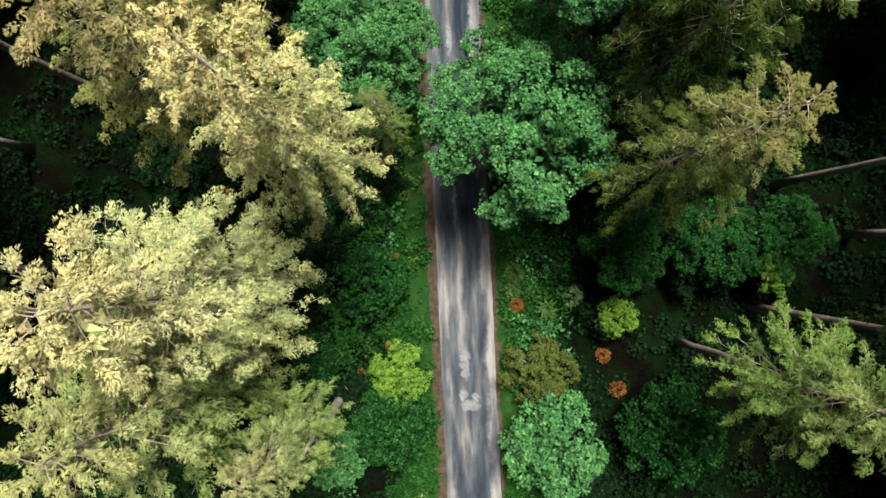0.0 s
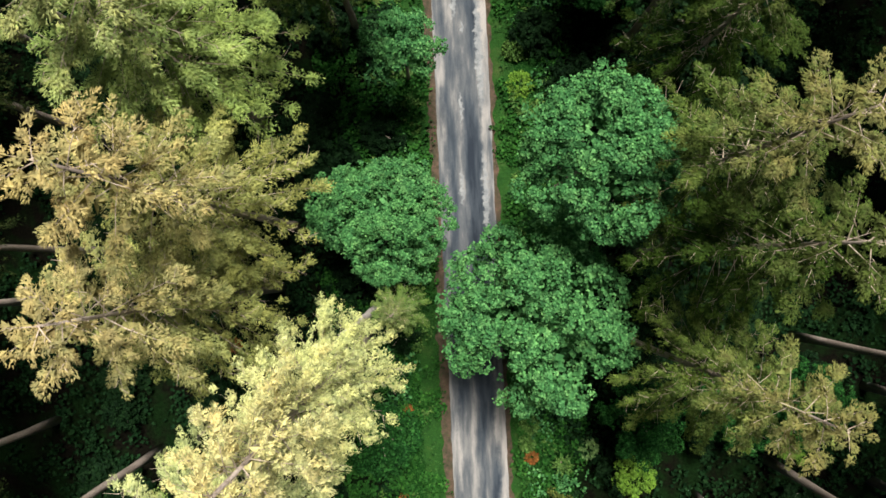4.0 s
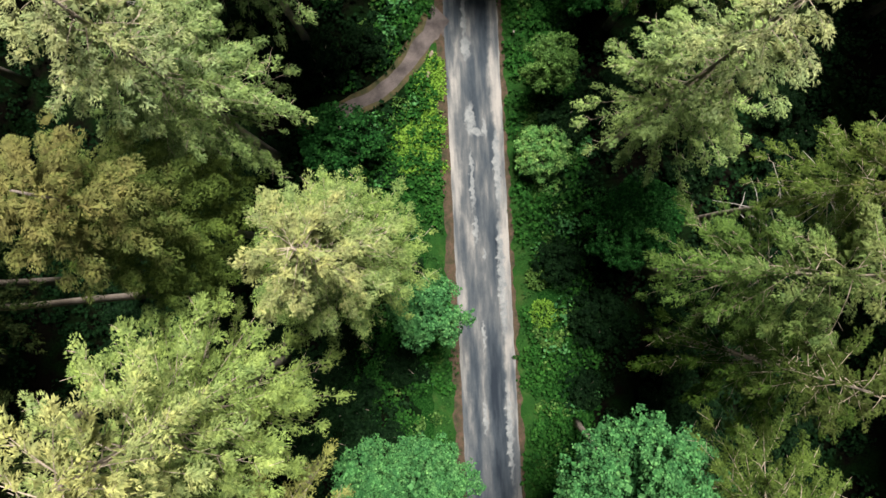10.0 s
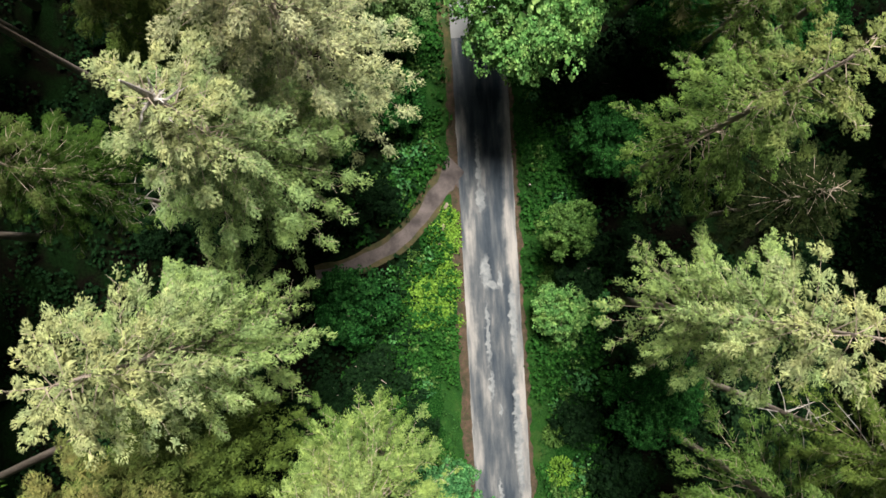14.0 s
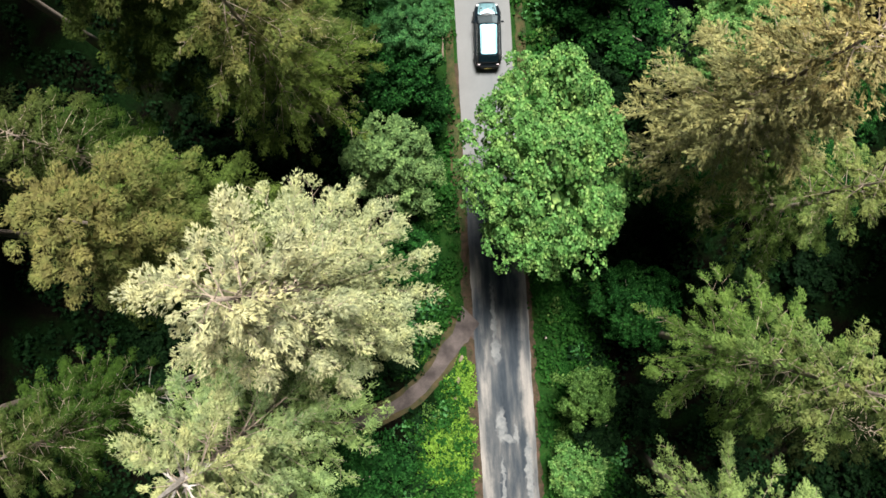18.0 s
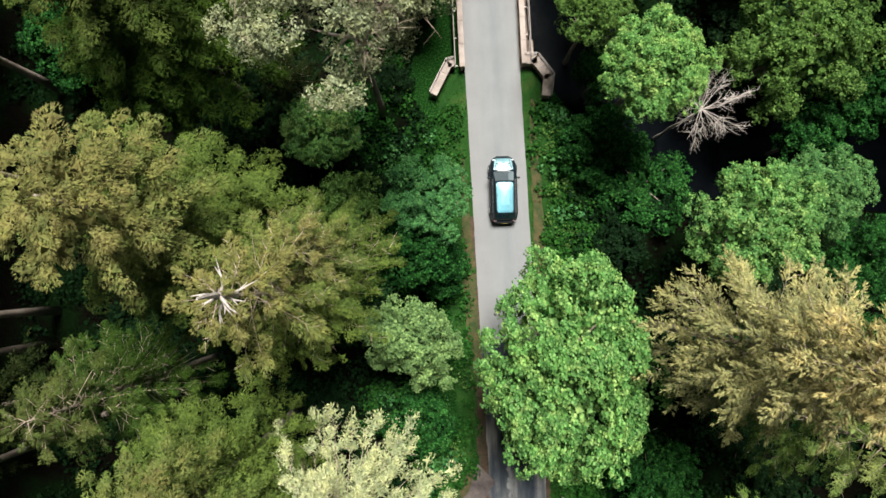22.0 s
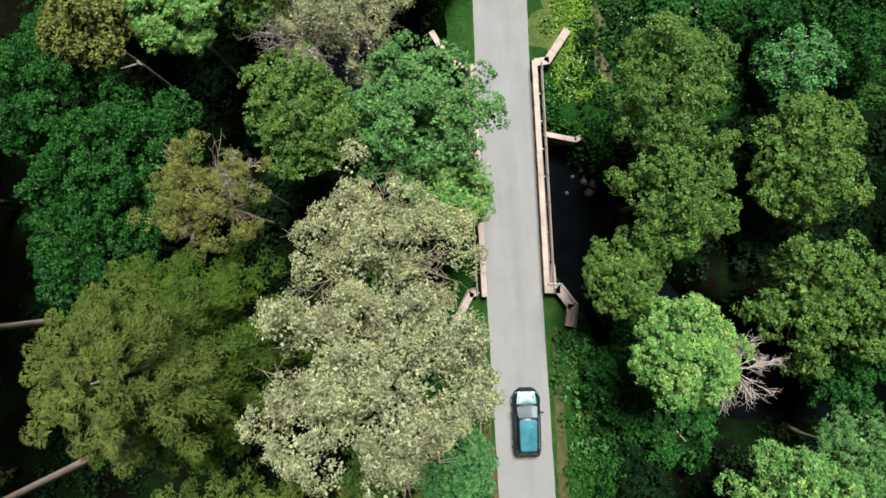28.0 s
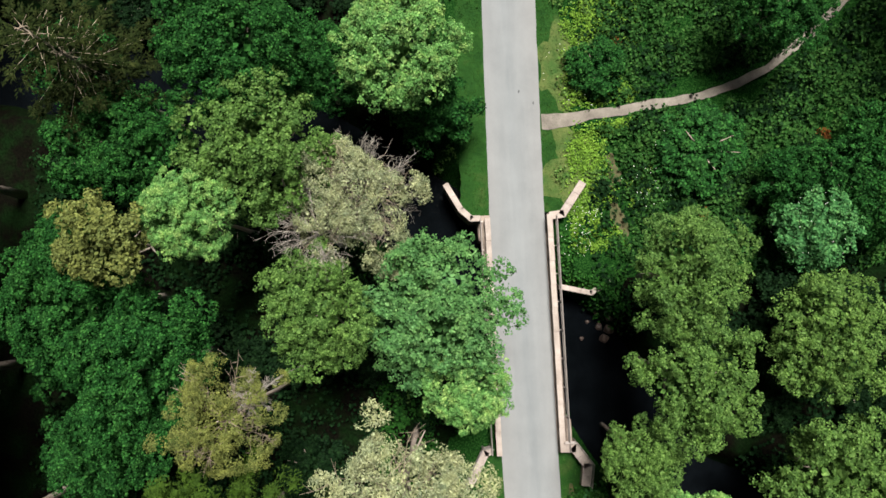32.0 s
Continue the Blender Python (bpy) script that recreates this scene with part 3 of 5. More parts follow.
def blob(name, x, y, rx, ry, z, material, label, seed, category="road patch"):
    bm = bmesh.new()
    ring = []
    for k in range(40):
        a = 2 * math.pi * k / 40
        r = 1 + 0.55 * noise.noise((math.cos(a) * 1.5, math.sin(a) * 1.5, seed * 3.7)) + 0.25 * noise.noise((math.cos(a) * 5, math.sin(a) * 5, seed * 1.3))
        ring.append(bm.verts.new((x + rx * r * math.cos(a), y + ry * r * math.sin(a), z)))
    bm.faces.new(ring)
    ext = bmesh.ops.extrude_face_region(bm, geom=bm.faces[:])
    bmesh.ops.translate(bm, vec=(0, 0, -0.008), verts=[v for v in ext["geom"] if isinstance(v, bmesh.types.BMVert)])
    return tagged(part(name, bm, material), label, category, kind="structure")


# ---- tree meshes ----
def spruce_crown(seed, depth=18.0, radius=4.5, gap=0.62, per=9, droop=0.3, clump=(0.34, 0.17), every=0.3, tufts=20, shoot=0.14, bulge=0.52, bare=0.0, rough=1.0, far=False):
    """Crown of tiers of boughs, apex at z = 0: each bough carries hanging mitten-shaped clumps of needle shoots on its side twigs.
    Returns the needle mesh and the branch mesh."""
    rng = np.random.default_rng(seed)
    chunks, wood = [], bmesh.new()
    up = np.array([0, 0, 1.0])
    whorls = int(depth / gap)
    for w in range(whorls):
        d = depth * (w + 0.3) / whorls
        q = d / depth
        rad = radius * min(1.0, (q / 0.86) ** bulge) * (1.0 if q < 0.86 else 1.0 - 2.0 * (q - 0.86))
        nb = max(5, int(per * (0.55 + 0.5 * q)))
        a0 = rng.uniform(0, 6.28)
        for k in range(nb):
            a = a0 + 6.283 * k / nb + rng.normal(0, 0.2)
            L = rad * (1 + rough * rng.uniform(-0.3, 0.14)) + 0.15
            if rng.random() < 0.1 * rough:
                L *= 0.6
            rise = 0.75 - 1.0 * min(1, q * 1.7) + rng.normal(0, 0.06)
            z0 = -d + rng.normal(0, 0.22)
            ca, sa = math.cos(a), math.sin(a)
            out, side = np.array([ca, sa, 0.0]), np.array([-sa, ca, 0.0])
            bend = rng.normal(0, 0.06)

            def spine(u):
                u = np.asarray(u, float)[..., None]
                return out * (L * u) + side * (bend * L * u ** 2) + up * (z0 + L * (rise * u - droop * u ** 2 * (1 - 0.3 * u ** 2)))
            low = q > 0.62
            n = max(3, int(L * 0.75 / (every * (1.35 if low else 1.0)) * 2))
            u = np.sort(1.0 - 0.75 * rng.uniform(0, 1, n) ** 1.3)
            u[-1] = 1.0
            sg = np.where(np.arange(n) % 2, 1.0, -1.0)
            sg[-1] = 0.0
            slope = rise - 1.6 * droop * u
            T = unit(out * 0.8 + side * (sg * rng.uniform(0.35, 0.95, n))[:, None] + up * (0.5 * slope - rng.uniform(0.0, 0.4, n))[:, None])
            reach = clump[0] * rng.uniform(0.4, 1.0, n) * (0.7 + 1.1 * (1 - u)) * min(1.0, 0.45 + 0.3 * L)
            C = spine(u) + T * reach[:, None] + up * rng.uniform(-0.1, 0.12, n)[:, None]
            top = unit(up + out * 0.4 + side * (0.3 * sg)[:, None] + rng.normal(0, 0.12, (n, 3)))
            size = rng.uniform(0.75, 1.25, n) * min(1.0, 0.6 + 0.15 * L)
            chunks.append(bursts(C - top * 0.06, top, T, (clump[1] * 0.75, clump[1]), 4, rng, stretch=clump[0] / clump[1] * 0.8))
            idx = np.repeat(np.arange(n), max(3, int(tufts * (0.7 if low else 1.0))))
            B = np.cross(top, T)
            e = unit(rng.normal(0, 1, (len(idx), 3)) + np.array([0.2, 0, 0.35]))
            nrm = unit(T[idx] * e[:, :1] * 0.7 + B[idx] * e[:, 1:2] * 1.1 + top[idx] * np.abs(e[:, 2:]))
            P = C[idx] + (T[idx] * e[:, :1] * clump[0] + B[idx] * e[:, 1:2] * clump[1] + top[idx] * np.abs(e[:, 2:]) * clump[1] * 0.7) * size[idx][:, None]
            P -= up * (0.3 * np.maximum(0, e[:, :1]) ** 2 * clump[0])
            U = T[idx] * 0.9 + nrm * 0.5 + rng.normal(0, 0.35, P.shape)
            ln = shoot * rng.uniform(0.7, 1.35, len(idx))
            chunks.append(shoots(P - unit(U) * ln[:, None] * 0.3, U, nrm + up * 0.3 + rng.normal(0, 0.2, P.shape), ln, ln * 0.19))
            if L > 1.6:
                uc = rng.uniform(0.15, 0.6, 4)
                chunks.append(bursts(spine(uc) - up * rng.uniform(0.25, 0.6, (4, 1)), out + up * 0.7 + rng.normal(0, 0.3, (4, 3)), np.repeat(out[None], 4, 0), (0.14, 0.26), 4, rng))
            if far or (low and not bare):
                continue
            tube(wood, [tuple(spine(uu) + up * (bare - 0.05)) for uu in (0.0, 0.35, 0.7, 0.95)], (0.02 + 0.003 * L, 0.016, 0.011, 0.004), 3)
            if bare and k % 2:
                for uu, sg1 in ((0.4, 1), (0.55, -1), (0.7, 1), (0.85, -1), (0.95, 1)):
                    p = spine(uu) + up * (bare + 0.06)
                    tip = p + (out * 0.8 + side * sg1 * 0.7) * rng.uniform(0.1, 0.16) * L + up * 0.08
                    tube(wood, [tuple(p), tuple(tip)], (0.012, 0.004), 3)
    v, f = join(chunks)
    me = mesh_np("spruce_needles", v, f)
    wm = bpy.data.meshes.new("spruce_branches")
    wood.to_mesh(wm)
    wood.free()
    return me, wm


def leafy_crown(seed, radius=4.0, flat=0.8, lobes=34, lobe=0.30, tufts=13, tuft=0.36, leaves=24, size=0.19, ragged=0.12, tilt=0.4, gaps=0.0, wide=0.42, inner=2.0, core=0.13):
    """Crown of rounded lobes, each made of tufts, each tuft a cap of leaves; centre at the origin."""
    rng = np.random.default_rng(seed)
    chunks = []
    k = np.arange(lobes) + 0.5
    zc = 1 - 1.5 * k / lobes
    az = 2.39996 * k + rng.normal(0, 0.3, lobes)
    rr = np.sqrt(np.maximum(0.02, 1 - zc ** 2))
    for i in range(lobes):
        if rng.random() < gaps:
            continue
        lr = radius * lobe * rng.uniform(0.75, 1.25)
        way = np.array([rr[i] * math.cos(az[i]), rr[i] * math.sin(az[i]), zc[i]])
        c = way * (radius - lr) * (1 + rng.normal(0, ragged)) * np.array([1, 1, flat])
        m = max(5, int(tufts * (lr / (radius * lobe)) ** 2))
        nd = unit(rng.normal(0, 0.75, (m, 3)) + way * 0.9 + np.array([0, 0, 0.55]))
        tc = c + nd * lr * rng.uniform(0.82, 1.1, (m, 1))
        tr = tuft * rng.uniform(0.7, 1.35, m)
        idx = np.repeat(np.arange(m), np.maximum(6, (leaves * (tr / tuft) ** 2).astype(int)))
        ln = unit(rng.normal(0, 0.7, (len(idx), 3)) + nd[idx] * 0.55 + np.array([0, 0, 0.6]))
        P = tc[idx] + ln * (tr[idx] * rng.uniform(0.6, 1.1, len(idx)))[:, None] * np.array([1, 1, 0.75])
        N = unit(ln + np.array([0, 0, 0.35]) + rng.normal(0, tilt, P.shape))
        chunks.append(facing(P, N, size, rng, wide))
        mi = int(m * 2.2)
        Pi = c + unit(rng.normal(0, 1, (mi, 3))) * lr * rng.uniform(0.25, 0.85, (mi, 1))
        chunks.append(facing(Pi, unit(rng.normal(0, 0.6, (mi, 3)) + np.array([0, 0, 1.0])), size * inner, rng))
    Pc = unit(rng.normal(0, 1, (420, 3))) * radius * rng.uniform(0.1, 0.66, (420, 1)) * np.array([[1, 1, flat]])
    chunks.append(facing(Pc, unit(rng.normal(0, 0.6, Pc.shape) + np.array([0, 0, 1.0])), radius * core, rng))
    v, f = join(chunks)
    return mesh_np("leaves", v, f)


SPRUCE = [spruce_crown(s, gap=0.9, per=9, clump=(0.34, 0.22), every=0.38, tufts=46, shoot=0.105, rough=0.75, bulge=0.46, bare=0.03) for s in (11, 12, 13, 14)]
FROND = [spruce_crown(s, gap=1.3, per=9, droop=0.42, clump=(0.36, 0.2), every=0.34, tufts=46, shoot=0.11, rough=0.9, bare=0.05) for s in (15, 16, 17)]
LARCH = [spruce_crown(s, gap=0.95, per=10, droop=0.2, clump=(0.5, 0.13), every=0.3, tufts=26, shoot=0.17, rough=0.8, bulge=0.46, bare=0.10) for s in (21,)]
DENSE = [spruce_crown(s, gap=0.8, per=11, droop=0.36, clump=(0.42, 0.34), every=0.6, tufts=80, shoot=0.11, rough=0.8, bulge=0.42) for s in (24, 25)]
THIN = [spruce_crown(s, gap=1.6, per=8, clump=(0.8, 0.42), every=0.7, tufts=9, shoot=0.34, far=True) for s in (31, 32)]
LOW = [spruce_crown(s, gap=1.0, per=8, clump=(0.42, 0.22), every=0.5, tufts=13, shoot=0.2) for s in (35, 36)]
COARSE = [leafy_crown(s, lobes=42, lobe=0.27, tufts=16, tuft=0.33, leaves=30, size=0.14) for s in (41, 42, 43)]
FINE = [leafy_crown(s, lobes=44, lobe=0.25, tufts=15, tuft=0.3, leaves=20, size=0.145, ragged=0.16) for s in (51, 52, 53)]
WISPY = [leafy_crown(s, lobes=52, lobe=0.22, tufts=15, tuft=0.34, leaves=34, size=0.15, ragged=0.2, tilt=0.9, gaps=0.15, wide=0.22, inner=1.2, core=0.06) for s in (61, 62)]
SHRUB = [leafy_crown(s, lobes=24, lobe=0.3, tufts=11, tuft=0.5, leaves=18, size=0.27, ragged=0.13, tilt=0.55) for s in (71, 72, 73)]
UNDER = [leafy_crown(s, lobes=15, lobe=0.36, tufts=8, tuft=0.7, leaves=18, size=0.42, ragged=0.25, tilt=0.6) for s in (81, 82, 83)]

def bare_twigs(seed, radius, stems=9, forks=5, thick=0.05, low=0.2):
    """Bare forking twigs that spread from the origin."""
    rng = random.Random(seed)
    bm = bmesh.new()
    for k in range(stems):
        a = 6.283 * k / stems + rng.uniform(-0.3, 0.3)
        up = rng.uniform(low, 0.9)
        d = Vector((math.cos(a), math.sin(a), up)).normalized()
        L = radius * rng.uniform(0.7, 1.05)
        pts = [Vector((0, 0, 0))]
        for i in range(4):
            d = (d + Vector((rng.uniform(-0.25, 0.25), rng.uniform(-0.25, 0.25), rng.uniform(-0.2, 0.15)))).normalized()
            pts.append(pts[-1] + d * L / 4)
        tube(bm, [tuple(p) for p in pts], [thick * (1 - 0.2 * i) for i in range(5)], 4)
        for f in range(forks):
            t = rng.uniform(0.35, 1.0)
            i = min(3, int(t * 4))
            p = pts[i].lerp(pts[i + 1], t * 4 - i)
            e = (pts[i + 1] - pts[i]).normalized() + Vector((rng.uniform(-1, 1), rng.uniform(-1, 1), rng.uniform(-0.5, 0.6))) * 0.9
            q = p + e.normalized() * L * rng.uniform(0.2, 0.42)
            tube(bm, [tuple(p), tuple(p.lerp(q, 0.5) + Vector((rng.uniform(-0.06, 0.06), rng.uniform(-0.06, 0.06), 0.04))), tuple(q)], (thick * 0.5, thick * 0.35, thick * 0.15), 3)
            for g in range(2):
                w = p.lerp(q, rng.uniform(0.4, 0.9))
                v = w + Vector((rng.uniform(-1, 1), rng.uniform(-1, 1), rng.uniform(-0.4, 0.6))).normalized() * L * 0.16
                tube(bm, [tuple(w), tuple(v)], (thick * 0.3, thick * 0.12), 3)
    return bm


tree_rng = random.Random(5)
WORDS = {"gold": "golden-green", "tan": "tan-green", "bronze": "bronze-green", "cream": "cream-green", "pale": "pale straw-coloured", "mint": "pale green", "straw": "straw-green", "olive": "olive-green", "moss": "dark mossy green", "larch": "brownish", "dark": "dark green", "under": "dark green", "maple": "blue-green", "bright": "bright green", "lime": "yellow-green", "soft": "soft light green", "fresh": "fresh yellow-green", "green": "deep green", "silver": "silvery green", "willow": "grey-green", "brown": "brownish"}


def trunk_mesh(height, r0, lean=0.0, sides=8, seed=0):
    rng = random.Random(seed)
    bm = bmesh.new()
    n = 7
    pts = [(lean * (i / n) ** 2 + rng.uniform(-0.05, 0.05), rng.uniform(-0.05, 0.05), -0.25 + (height + 0.25) * i / n) for i in range(n + 1)]
    tube(bm, pts, [r0 * (1.25 if i == 0 else 1 - 0.86 * i / n) for i in range(n + 1)], sides)
    return bm


def spruce(x, y, top, r, tone, dead_top=0.0, far=False, depth=1.0, bole=0.0, dense=False):
    z = float(ground_z(x, y))
    tree = tagged(new("spruce_tree"), f"tall {WORDS[tone]} spruce with {'dense clumped' if dense else 'drooping'} branches over a bare trunk", "tree", "conifers of the wood")
    tree.matrix_world = pose(x, y, z, 0, 0, tree_rng.uniform(0, 360))
    h = top - z
    part("trunk", trunk_mesh(h - 0.3, 0.10 + 0.0065 * h, 0, 8, int(x * 7 + y)), BARK, tree, smooth=True)
    fam = DENSE if dense else THIN if far else LOW if tone == "dark" else LARCH if tone == "larch" else FROND if tone in ("bronze", "straw", "tan", "olive") or (tone == "mint" and x > 0) else SPRUCE
    needles, wood = tree_rng.choice(fam)
    s = r / 4.5
    deep = h * (0.58 if tone != "dark" else 0.45) * min(1.0, 0.62 + 0.45 * depth) * tree_rng.uniform(0.97, 1.03)
    if bole:
        deep = h * (1 - bole)
        rng = random.Random(int(x * 3 + y))
        for k in range(22 if tone != "dark" else 0):
            a, zz, L = rng.uniform(0, 6.28), h * rng.uniform(0.3, bole + 0.05), rng.uniform(1.0, 2.4)
            c, sn = math.cos(a), math.sin(a)
            part("dead_branch", tube(bmesh.new(), [(0, 0, zz), (0.5 * L * c, 0.5 * L * sn, zz + 0.1), (L * c, L * sn, zz - 0.15)], (0.03, 0.022, 0.008), 4), GREY_WOOD, tree, "thin bleached dead branch" if k == 0 else "")
    m = Matrix.Translation((0, 0, h)) @ Matrix.Diagonal((s, s, deep / 18.0, 1))
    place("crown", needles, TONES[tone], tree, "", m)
    if not far and not dense:
        tagged(place("branchwork", wood, PALE_TWIG, tree, "thin bare pale brown branches", m), kind="stuff")
    if dead_top:
        bm = bmesh.new()
        tube(bm, [(0, 0, h - 2.0), (0.05, 0, h), (0.0, 0.06, h + 1.3)], (0.13, 0.1, 0.03))
        for k in range(11):
            a, zz = k * 0.571 + 0.2 * math.sin(k * 5.0), h - 0.9 + 0.24 * (k % 3)
            L = (1.5 + 0.5 * math.sin(k * 3.0)) * dead_top
            mid = (0.5 * L * math.cos(a), 0.5 * L * math.sin(a), zz + 0.15)
            tube(bm, [(0, 0, zz), mid, (L * math.cos(a + 0.12), L * math.sin(a + 0.12), zz + 0.05)], (0.07, 0.035, 0.008), 5)
            sg = 0.5 if k % 2 else -0.5
            tube(bm, [mid, (mid[0] + 0.3 * L * math.cos(a + sg), mid[1] + 0.3 * L * math.sin(a + sg), zz + 0.12)], (0.03, 0.01), 4)
        part("dead_leader", bm, GREY_WOOD, tree, "bleached bare dead treetop")
    return tree


def broadleaf(x, y, top, r, tone, oval=1.0):
    z = float(ground_z(x, y))
    shrub = r < 2.3 or top < 5.5
    kind = "shrub" if shrub else "broadleaf_tree"
    word = "bushy shrub growing in the undergrowth" if shrub else ("willow with wispy narrow leaves" if tone in ("willow", "silver") else "broadleaved tree with a dense rounded crown")
    tree = tagged(new(kind), f"{WORDS[tone]} {word}", "shrub" if shrub else "tree", "shrubs of the wood" if shrub else "broadleaved trees of the wood")
    tree.matrix_world = pose(x, y, z, 0, 0, tree_rng.uniform(0, 360) if oval == 1.0 else 0)
    h = top - z
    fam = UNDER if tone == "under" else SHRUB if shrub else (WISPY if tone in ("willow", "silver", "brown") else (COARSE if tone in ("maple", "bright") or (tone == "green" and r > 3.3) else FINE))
    s = r / 4.0 * (1.0 if not shrub else 1.05)
    cz = max(h - 0.8 * 4.0 * s, h * 0.42)
    m = Matrix.Translation((0, 0, cz)) @ Matrix.Diagonal((s / oval, s * oval, max(0.45 * s, (h - cz) / (0.8 * 4.0)), 1))
    bm = trunk_mesh(cz + 0.3 * r, 0.05 + 0.05 * r, 0.2, 7, int(x * 5 + y))
    rng = random.Random(int(x * 13 + y * 3))
    for k in range(6):
        a, L = k * 1.05 + rng.uniform(-0.3, 0.3), r * rng.uniform(0.5, 0.72)
        z0 = cz * rng.uniform(0.55, 0.85)
        tube(bm, [(0.1, 0, z0), (0.5 * L * math.cos(a), 0.5 * L * math.sin(a), z0 + 0.3 * L), (L * math.cos(a), L * math.sin(a), z0 + 0.75 * L)], (0.03 + 0.022 * r, 0.02 + 0.014 * r, 0.015), 5)
    part("trunk", bm, BARK, tree, smooth=True)
    place("crown", tree_rng.choice(fam), TONES[tone], tree, "", m)
    if tone in ("willow", "brown") and not shrub:
        bm = bare_twigs(int(abs(x) * 9 + y), r * 1.05, 16, 7, 0.04, 0.25)
        bm.transform(Matrix.Translation((0, 0, cz - 0.05 * r)) @ Matrix.Diagonal((1, 1, (h - cz) / r * 1.1, 1)))
        tagged(part("branchwork", bm, TWIG, tree, "thin brown branches showing through the leaves"), kind="stuff")
    return tree


# ---- trees ----
spruce(-5.9, 5.3, 30.8, 3.4, "cream", depth=0.8)
spruce(-10.9, -1.1, 28.5, 4.8, "cream", depth=0.8)
spruce(-13.0, -6.0, 25, 5.0, "gold")
spruce(-8.7, -9.1, 19, 2.8, "gold")
spruce(-10.4, 13.2, 29.5, 4.5, "tan", depth=0.75)
spruce(-11.8, 9.0, 27.5, 4.6, "tan", depth=0.65)
spruce(-12.4, 20.4, 28.5, 5.3, "gold", depth=0.68)
spruce(-13.7, 28.8, 26.8, 4.0, "bronze", depth=0.6, dense=True)
spruce(-12.2, 34.2, 28.3, 4.2, "mint", depth=0.75)
spruce(-5.8, 26.8, 26.5, 3.9, "gold", depth=0.5)
spruce(-9.9, 41.9, 27.2, 4.3, "mint", 0.5, depth=0.4)
spruce(-7.9, 46.9, 29.5, 4.9, "pale")
spruce(-18.4, 41.6, 23, 3.0, "moss", bole=0.6)
spruce(-18.4, 53.4, 21, 3.5, "moss", depth=0.65)
spruce(-13.3, 49.4, 26.5, 4.0, "bronze", depth=0.65, dense=True)
spruce(-9.8, 57.6, 25.2, 4.4, "bronze", 0.62, depth=0.8)
spruce(-14.2, 60.7, 27, 4.5, "bronze", depth=0.6, dense=True)
spruce(-15.4, 70.8, 23.5, 5.1, "olive", depth=0.5, dense=True)
spruce(-8.9, 59.2, 20.5, 3.7, "bronze")
spruce(-7.1, 27.0, 20, 3.8, "straw")
spruce(-3.1, 7.8, 15, 1.8, "straw")
spruce(11.9, 4.4, 25, 3.9, "bronze")
spruce(12.8, 10.3, 26.5, 4.6, "olive")
spruce(12.2, 14.2, 27, 4.6, "bronze", depth=0.8)
spruce(12.9, 25.1, 26.5, 4.2, "straw")
spruce(13.4, 20.9, 23, 4.0, "olive")
spruce(16.2, -6.6, 25, 3.8, "straw", depth=0.4)
spruce(10.5, 34.0, 26.5, 4.4, "mint")
spruce(11.1, 42.6, 26, 4.1, "straw")
spruce(11.3, 53.8, 26, 4.1, "larch", depth=0.7)
spruce(14.8, 49.8, 21, 3.7, "straw")
spruce(15.3, 28.4, 26.5, 3.3, "bronze", bole=0.64)
spruce(15.6, 39.4, 17, 3.4, "dark")
spruce(-22.2, 96.9, 17, 4.2, "dark")
spruce(-11.5, 70.2, 9, 2.0, "dark")
broadleaf(4.5, 7.2, 13.5, 5.0, "maple")
broadleaf(-3.3, 12.8, 10.5, 3.6, "maple")
broadleaf(-6.1, 13.7, 9, 2.2, "maple")
broadleaf(7.3, 14.9, 18, 3.9, "maple")
broadleaf(3.4, 52.7, 14, 5.2, "bright", oval=1.13)
broadleaf(14.9, 59.8, 11, 3.5, "bright")
broadleaf(20.7, 61.7, 8, 2.6, "soft")
broadleaf(9.6, 68.9, 11.5, 3.0, "bright")
broadleaf(10.0, 78.0, 11.5, 3.3, "lime")
broadleaf(7.2, 73.4, 9.5, 2.4, "lime")
broadleaf(19.9, 70.9, 8.9, 4.2, "lime")
broadleaf(19.2, 79.7, 8.7, 3.6, "lime")
broadleaf(10.0, 84.0, 11.8, 3.4, "lime")
broadleaf(20.8, 86.6, 5, 2.6, "maple")
broadleaf(18.6, 100.8, 8, 3.2, "green")
broadleaf(-6.2, 74.6, 20.5, 3.5, "willow")
broadleaf(-6.4, 69.7, 23, 4.1, "willow")
broadleaf(-4.1, 82.7, 13, 4.0, "soft")
broadleaf(-10.6, 83.1, 13, 3.2, "lime")
broadleaf(-2.8, 78.4, 11, 2.4, "bright")
broadleaf(-14.8, 78.2, 15.5, 2.6, "brown")
broadleaf(-23.2, 84.6, 14, 3.6, "green")
broadleaf(-19.9, 80.7, 14, 3.8, "green")
broadleaf(-21.7, 76.9, 13, 3.0, "green")
broadleaf(-14.7, 97.6, 14, 4.0, "green")
broadleaf(-13.6, 92.2, 14, 4.0, "lime")
broadleaf(-16.8, 88.7, 14, 2.4, "bright")
broadleaf(-20.6, 87.4, 15.5, 2.1, "brown")
broadleaf(-20.6, 93.2, 12, 3.0, "green")
broadleaf(-5.8, 98.3, 11, 3.7, "bright")
broadleaf(-10.7, 98.2, 9, 3.0, "green")
broadleaf(-3.7, 95.9, 5, 2.6, "green")
broadleaf(-8.7, 88.7, 12.5, 3.4, "willow")
broadleaf(-10.0, 67.6, 7.2, 2.4, "bright")
broadleaf(-3.5, 62.7, 8.5, 2.4, "maple")
broadleaf(-4.1, 59.8, 7, 2.2, "green")
broadleaf(-4.8, 54.6, 8.5, 2.0, "silver")
broadleaf(-8.3, 62.4, 8, 1.9, "lime")
